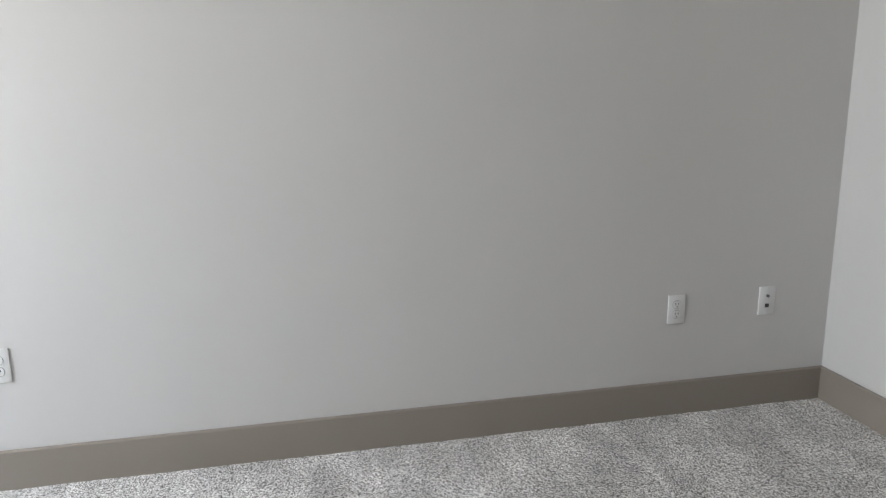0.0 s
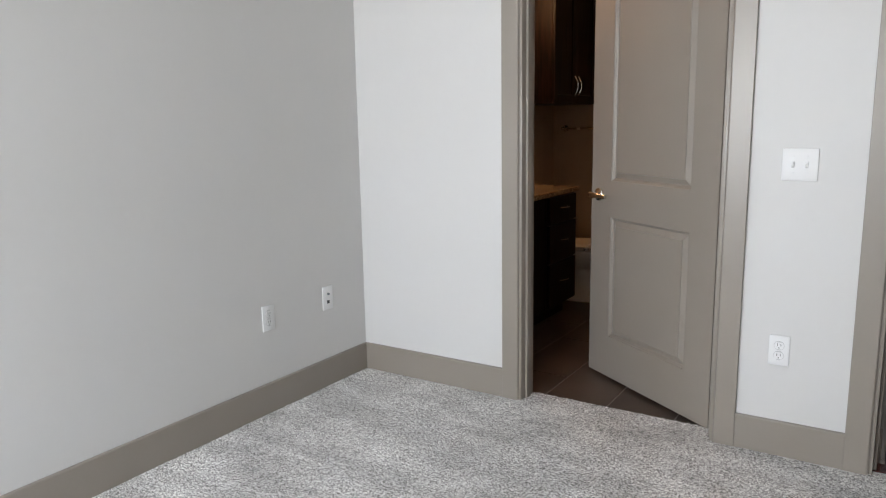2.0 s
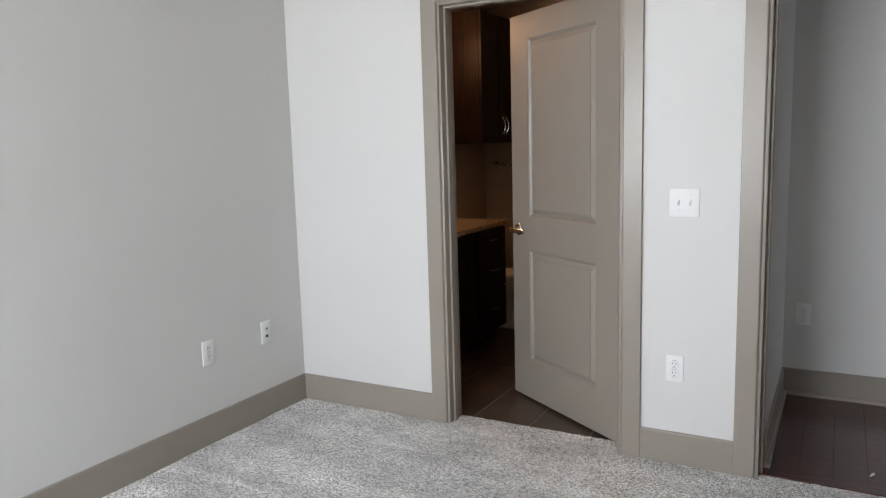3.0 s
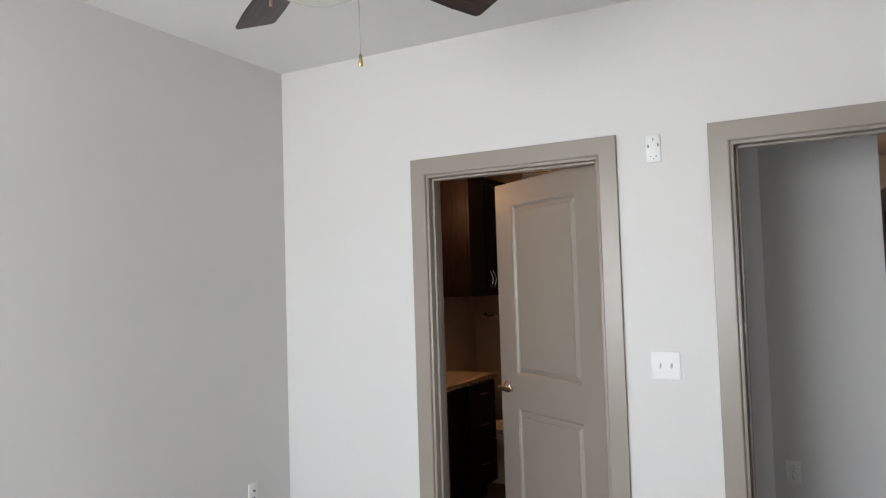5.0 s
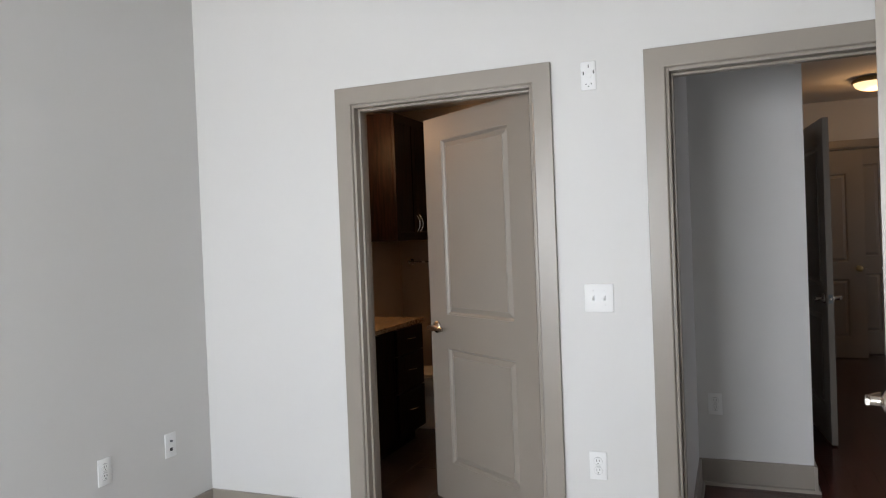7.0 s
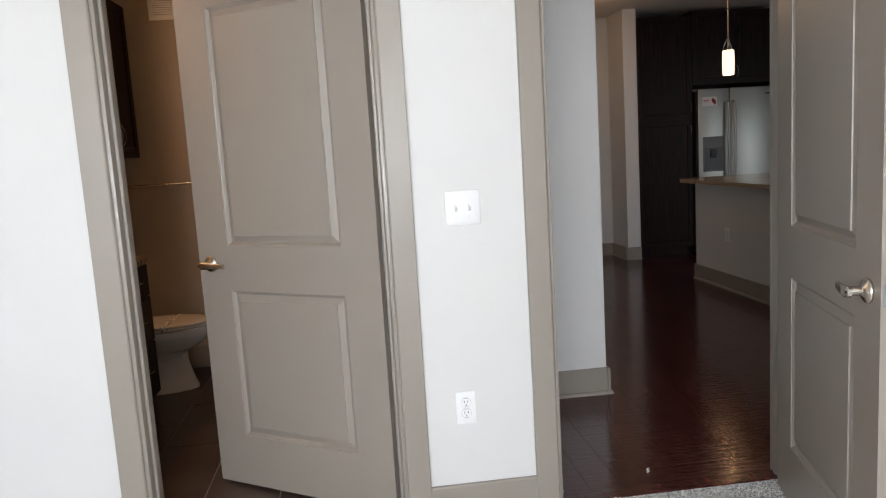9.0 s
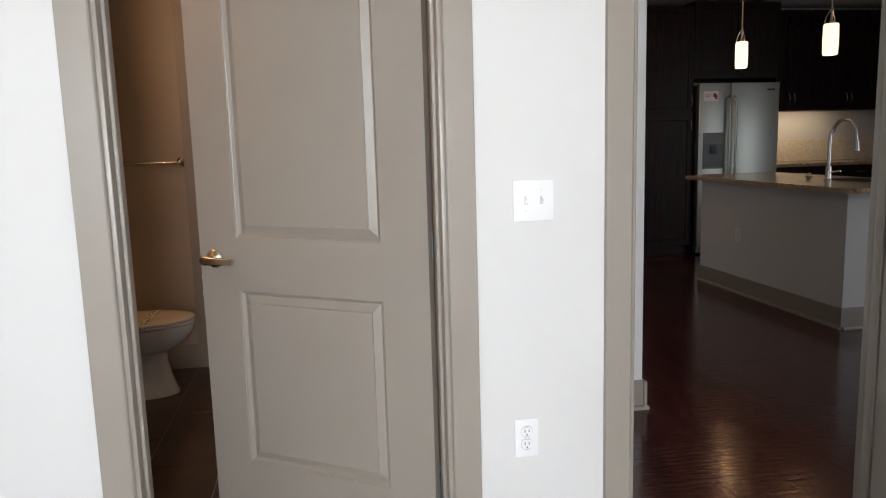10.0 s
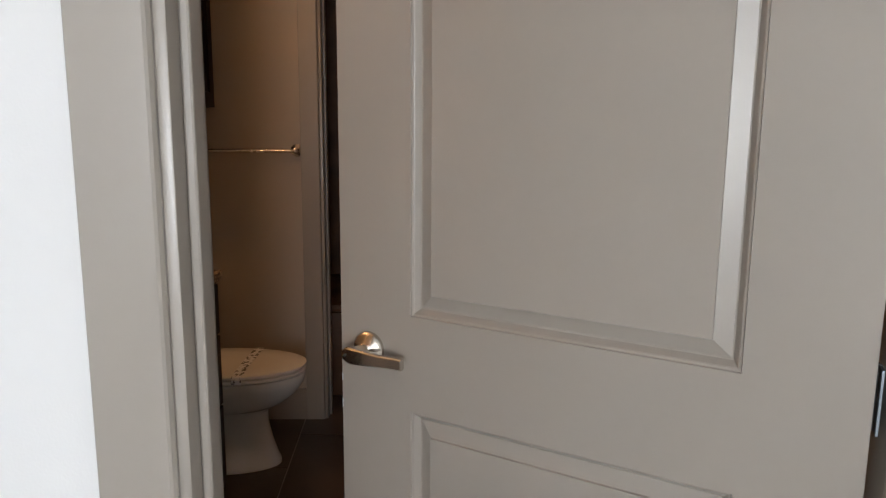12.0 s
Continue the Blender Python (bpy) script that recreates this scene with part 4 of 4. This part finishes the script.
def fridge(m):
    f = thing("refrigerator", "stainless side-by-side refrigerator with ice dispenser", "refrigerator", m=m)
    W, H, DD = 0.925, 1.82, 0.66
    part("body", B(0.004, W - 0.004, 0.065, DD, 0.02, H - 0.015, bevel=0.004), BLACK, f)
    part("kick_grille", B(0.02, W - 0.02, 0.045, 0.07, 0.02, 0.085), BLACK, f)
    split = 0.362
    part("freezer_door", B(0.0, split - 0.003, 0.0, 0.060, 0.09, H, bevel=0.010), STEEL, f, smooth=True)
    part("fridge_door", B(split + 0.003, W, 0.0, 0.060, 0.09, H, bevel=0.010), STEEL, f, smooth=True)
    for x in (split - 0.035, split + 0.035):
        part("handle", tube([(x, 0.0, 0.62), (x, -0.040, 0.64), (x, -0.050, 0.70), (x, -0.052, 1.15), (x, -0.050, 1.60), (x, -0.040, 1.66), (x, 0.0, 1.68)], 0.013, flat=0.8), STEEL, f, "long steel bar handle", smooth=True)
    dsp = part("dispenser", B(0.050, 0.285, -0.004, 0.004, 0.925, 1.305, bevel=0.003), DARKGREY, f, "ice and water dispenser with black recess")
    part("recess", B(0.062, 0.273, -0.006, -0.003, 0.945, 1.185), BLACK, dsp)
    part("spout", B(0.13, 0.20, -0.018, -0.005, 1.08, 1.17, bevel=0.006), SLOT, dsp)
    part("drip_tray", B(0.062, 0.273, -0.022, -0.005, 0.93, 0.945), DARKGREY, dsp)
    part("badge", B(0.775, 0.865, -0.003, 0.002, 1.735, 1.752), BLACK, f, "small dark maker's badge")
    st = part("energy_sticker", B(0.050, 0.215, -0.0020, 0.0, 1.635, 1.735), PLATE, f, "white sticker with a red mark")
    bm = bmesh.new()
    for cx, cz, r in ((0.172, 1.700, 0.018), (0.185, 1.682, 0.020), (0.190, 1.660, 0.012), (0.165, 1.684, 0.010)):
        lathe([(r, 0.0), (r, 0.001)], 12, bm, (cx, -0.0021, cz), "y")
    part("red_mark", bm, RED, st)
    part("red_text_bar", B(0.062, 0.130, -0.0028, -0.0018, 1.693, 1.700), RED, st)
    part("red_text_bar", B(0.062, 0.115, -0.0028, -0.0018, 1.678, 1.683), RED, st)
    return f


fridge(pose(5.425, 5.150, 0))

# island
IX, IY0, IY1, ITOP = 4.788, 2.14, 3.93, 0.900
isl = thing("kitchen_island", "grey painted kitchen island with taupe baseboard", "kitchen island")
part("body", B(IX, 5.45, IY0, IY1, -0.01, ITOP), WALL, isl)
for p0, p1, o in (((IX, IY0 - 0.014), (IX, IY1 + 0.014), (-1, 0)), ((IX, IY0), (5.45, IY0), (0, -1)), ((IX, IY1), (5.45, IY1), (0, 1))):
    bm = bmesh.new()
    strip(bm, p0, p1, o, BASE)
    strip(bm, p0, p1, o, SHOE)
    part("baseboard", bm, TRIM, isl)
outlet(pose(IX, 3.35, 0.472, 0, 0, -90), "white duplex outlet on the island's side")


def island_counter():
    x0, x1, y0, y1, r = IX - 0.11, 5.55, IY0 - 0.16, IY1 + 0.16, 0.09
    bm = bmesh.new()
    ring = []
    for cx, cy, a0 in ((x1 - r, y1 - r, 0), (x0 + r, y1 - r, 90), (x0 + r, y0 + r, 180), (x1 - r, y0 + r, 270)):
        for i in range(9):
            a = radians(a0 + i * 11.25)
            ring.append((cx + r * math.cos(a), cy + r * math.sin(a)))
    loft([[(x, y, ITOP + 0.001) for x, y in ring], [(x, y, ITOP + 0.033) for x, y in ring]], bm)
    return tagged(part("island_countertop", bm, GRANITE), "polished speckled granite island countertop", "countertop")


island_counter()
IT = ITOP + 0.034
sink = thing("kitchen_sink", "stainless undermount sink set in the island", "sink", m=pose(5.30, 2.62, IT))
part("rim", loft([[(0.19 * math.cos(a), 0.30 * math.sin(a), z) for a in [2 * math.pi * i / 28 for i in range(28)]] for z in (0.0, 0.002)]), STEEL, sink)
# no hollow is cut: a flat black disc paints the shade inside the sink
part("basin_shade", loft([[(0.175 * math.cos(a), 0.285 * math.sin(a), z) for a in [2 * math.pi * i / 28 for i in range(28)]] for z in (0.0022, 0.003)]), BLACK, sink)
fau = thing("kitchen_faucet", "chrome gooseneck pull-down kitchen faucet", "faucet", m=pose(5.10, 2.735, IT))
part("base", lathe([(0.028, 0), (0.028, 0.008), (0.022, 0.012), (0.021, 0.095), (0.017, 0.105)], 24), CHROME, fau, smooth=True)
g = [(0, 0, 0.10), (0, 0, 0.33)] + [(0.02 + 0.0 * i, -0.115 + 0.115 * math.cos(math.pi * i / 12), 0.33 + 0.105 * math.sin(math.pi * i / 12)) for i in range(1, 12)] + [(0.02, -0.232, 0.32), (0.02, -0.236, 0.29)]
part("neck", tube(g, 0.0125), CHROME, fau, smooth=True)
part("spray_head", tube([(0.02, -0.236, 0.295), (0.02, -0.240, 0.27), (0.02, -0.246, 0.215)], [0.015, 0.017, 0.019]), CHROME, fau, smooth=True)
part("handle", tube([(0.0, -0.02, 0.06), (0.01, -0.06, 0.068), (0.02, -0.10, 0.072)], 0.006), CHROME, fau, smooth=True)
strainer = thing("sink_strainer", "metal sink strainer lying on the countertop", "sink strainer", m=pose(5.11, 2.95, IT))
part("basket", lathe([(0.020, 0), (0.024, 0.018), (0.040, 0.022), (0.041, 0.026), (0.012, 0.028)], 24), STEEL, strainer, smooth=True)
part("stem", lathe([(0.005, 0.028), (0.005, 0.036), (0.010, 0.038), (0.009, 0.045), (0.003, 0.047)], 14), STEEL, strainer, smooth=True)


def pendant(y, z0, z1):
    p = thing("pendant_lamp", "lit white glass pendant lamp on a metal stem", "pendant lamp", "island pendants", m=pose(5.065, y, z0))
    h = z1 - z0
    part("shade", lathe([(0.038, 0.0), (0.046, 0.0), (0.050, 0.012), (0.052, h * 0.5), (0.050, h - 0.01), (0.046, h), (0.012, h + 0.001)], 28), LIT_PENDANT, p, "glowing white glass cylinder", smooth=True)
    part("cap", lathe([(0.016, h + 0.002), (0.014, h + 0.018), (0.009, h + 0.030), (0.008, h + 0.078), (0.013, h + 0.086), (0.013, h + 0.094), (0.008, h + 0.100)], 20), NICKEL, p, smooth=True)
    for k in range(3):
        a = 2 * math.pi * k / 3 + 0.4
        part("strut", tube([(0.044 * math.cos(a), 0.044 * math.sin(a), h - 0.004), (0.036 * math.cos(a), 0.036 * math.sin(a), h + 0.04), (0.010 * math.cos(a), 0.010 * math.sin(a), h + 0.095)], 0.003, segs=6), NICKEL, p)
    part("stem", tube([(0, 0, h + 0.09), (0, 0, CEILING - z0 - 0.015)], 0.006, segs=8), NICKEL, p, smooth=True)
    part("canopy", lathe([(0.06, CEILING - z0), (0.06, CEILING - z0 - 0.012), (0.02, CEILING - z0 - 0.022)], 24), NICKEL, p, smooth=True)
    return p


pendant(3.830, 1.842, 2.060)
pendant(2.735, 1.822, 2.036)

scrap = tagged(part("carpet_scrap", tube([(2.752, 0.196, 0.003), (2.760, 0.200, 0.005), (2.764, 0.207, 0.004), (2.758, 0.213, 0.003), (2.762, 0.222, 0.004), (2.770, 0.226, 0.003)], 0.003, segs=6), PLATE), "white curl of yarn lying on the plank floor", "scrap")

hl = thing("hall_ceiling_light", "lit alabaster bowl ceiling light with a dark bronze rim", "ceiling light", m=pose(3.790, 4.50, CEILING))
part("rim", lathe([(0.12, 0.0), (0.155, -0.012), (0.172, -0.040), (0.166, -0.052), (0.150, -0.050)], 40), BRASS, hl, "dark bronze rim", smooth=True)
part("bowl", lathe([(0.156, -0.046)] + [(0.154 * math.cos(a), -0.048 - 0.075 * math.sin(a)) for a in [math.pi / 2 * i / 10 for i in range(1, 10)]] + [(0.006, -0.123)], 40), LIT_HALL, hl, "glowing alabaster glass bowl", smooth=True)


# ---- windows ----
def window(name, m, w, z0, z1, bays):
    """A framed window. Local x along the opening, the room on the side of +y, the outer wall 0.12 thick behind y = 0."""
    f = thing(name, "wide white-framed window with clear panes", "window", kind="structure", m=m)
    for a in ((0, w, -0.10, -0.03, z0, z0 + 0.05), (0, w, -0.10, -0.03, z1 - 0.05, z1)):
        part("window_frame", B(*a), PLATE, f)
    for i in range(bays + 1):
        x = (w - 0.05) * i / bays
        part("window_frame", B(x, x + 0.05, -0.10, -0.03, z0 + 0.05, z1 - 0.05), PLATE, f)
    for i in range(bays):
        xa, xb = (w - 0.05) * i / bays + 0.05, (w - 0.05) * (i + 1) / bays
        g = part("pane", B(xa, xb, -0.070, -0.064, z0 + 0.05, z1 - 0.05), GLASS, f)
        g.visible_shadow = False
    part("window_sill", B(-0.03, w + 0.03, -0.03, 0.03, z0 - 0.03, z0, bevel=0.004), TRIM, f)


window("window_1", pose(WX0, -5.20, 0), WX1 - WX0, WZ0, WZ1, 2)
window("window_2", pose(8.60, LY0, 0, 0, 0, 90), LY1 - LY0, LZ0, LZ1, 3)


# ---- pieces of the floors and of the backsplash ----
def shared_piece(name, mesh, parent, loc):
    ob = new(name, mesh)
    ob.parent = parent
    ob.location = loc
    return ob


def chamfered(w, l, t, c):
    """A flat piece with eased upper edges, its top at z = 0."""
    bm = bmesh.new()
    rings = [[(-w / 2 + i, -l / 2 + i, z), (w / 2 - i, -l / 2 + i, z), (w / 2 - i, l / 2 - i, z), (-w / 2 + i, l / 2 - i, z)] for i, z in ((0, -t), (0, -c), (c, 0))]
    loft(rings, bm)
    return bm


tile_floor = structure("floor_bath", B(0, 1.815, WB1 + 0.006, 3.48, -0.034, -0.0085), GROUT, "dark brown-grey rectangular bathroom floor tiles with pale grout", "floor")
G = 0.0045
columns = [(-0.0, 0.075), (0.075, 0.38), (0.38, 0.685), (0.685, 0.990), (0.990, 1.295), (1.295, 1.600), (1.600, 1.815)]
tile_meshes = {}
for k, (x0, x1) in enumerate(columns):
    off = 0.405 if k % 2 == 1 else 0.100
    ys = [WB1 + 0.006] + [off + 0.61 * n for n in range(-1, 7) if WB1 + 0.05 < off + 0.61 * n < 3.45] + [3.48]
    for a, b in zip(ys, ys[1:]):
        key = (round(x1 - x0, 3), round(b - a, 3))
        if key not in tile_meshes:
            tile_meshes[key] = finish("floor_tile", chamfered(key[0] - G, key[1] - G, 0.010, 0.0012), TILE)
        shared_piece("floor_tile", tile_meshes[key], tile_floor, ((x0 + x1) / 2, (a + b) / 2, -0.006))

tagged(part("threshold_strip", B(D2L + 0.012, D2R - 0.012, 0.034, 0.102, -0.02, 0.001, bevel=0.003), PLANK), "dark wood threshold strip between carpet and planks", "threshold")
wood_floor = structure("floor_hall", B(2.0, 8.6, WB1 - 0.085, 5.88, -0.034, -0.014), ESPRESSO, "glossy dark reddish-brown hand-scraped plank floor", "floor")
rng = random.Random(21)
PW = 0.127
plank_meshes = {L: finish("floor_plank", chamfered(PW - 0.0004, L - 0.0006, 0.012, 0.0005), PLANK) for L in (0.62, 0.90, 1.15)}
rest = bmesh.new()
x = 2.24 + PW / 2
while x < 8.6:
    lo = 0.104 if x < 3.22 else (0.118 if x < 3.87 else -5.20)
    y = lo
    first = True
    while y < 5.88:
        L = rng.choice((0.62, 0.90, 1.15))
        if first and rng.random() < 0.5:
            L = 0.62
        first = False
        if x < 4.75 and y + L < 5.70 and y > 0.0:
            shared_piece("floor_plank", plank_meshes[L], wood_floor, (x, y + L / 2, rng.uniform(-0.0025, -0.0018)))
        else:
            e = min(y + L, 5.88)
            loft([[(x - PW / 2 + i + 0.0006, y + i, z), (x + PW / 2 - i - 0.0006, y + i, z), (x + PW / 2 - i - 0.0006, e - i - 0.001, z), (x - PW / 2 + i + 0.0006, e - i - 0.001, z)] for i, z in ((0, -0.014), (0, -0.004), (0.0016, -0.0022))], rest)
        y += L
    x += PW
ob = part("floor_planks_beyond", rest, PLANK, wood_floor)
ob["kind"] = "stuff"
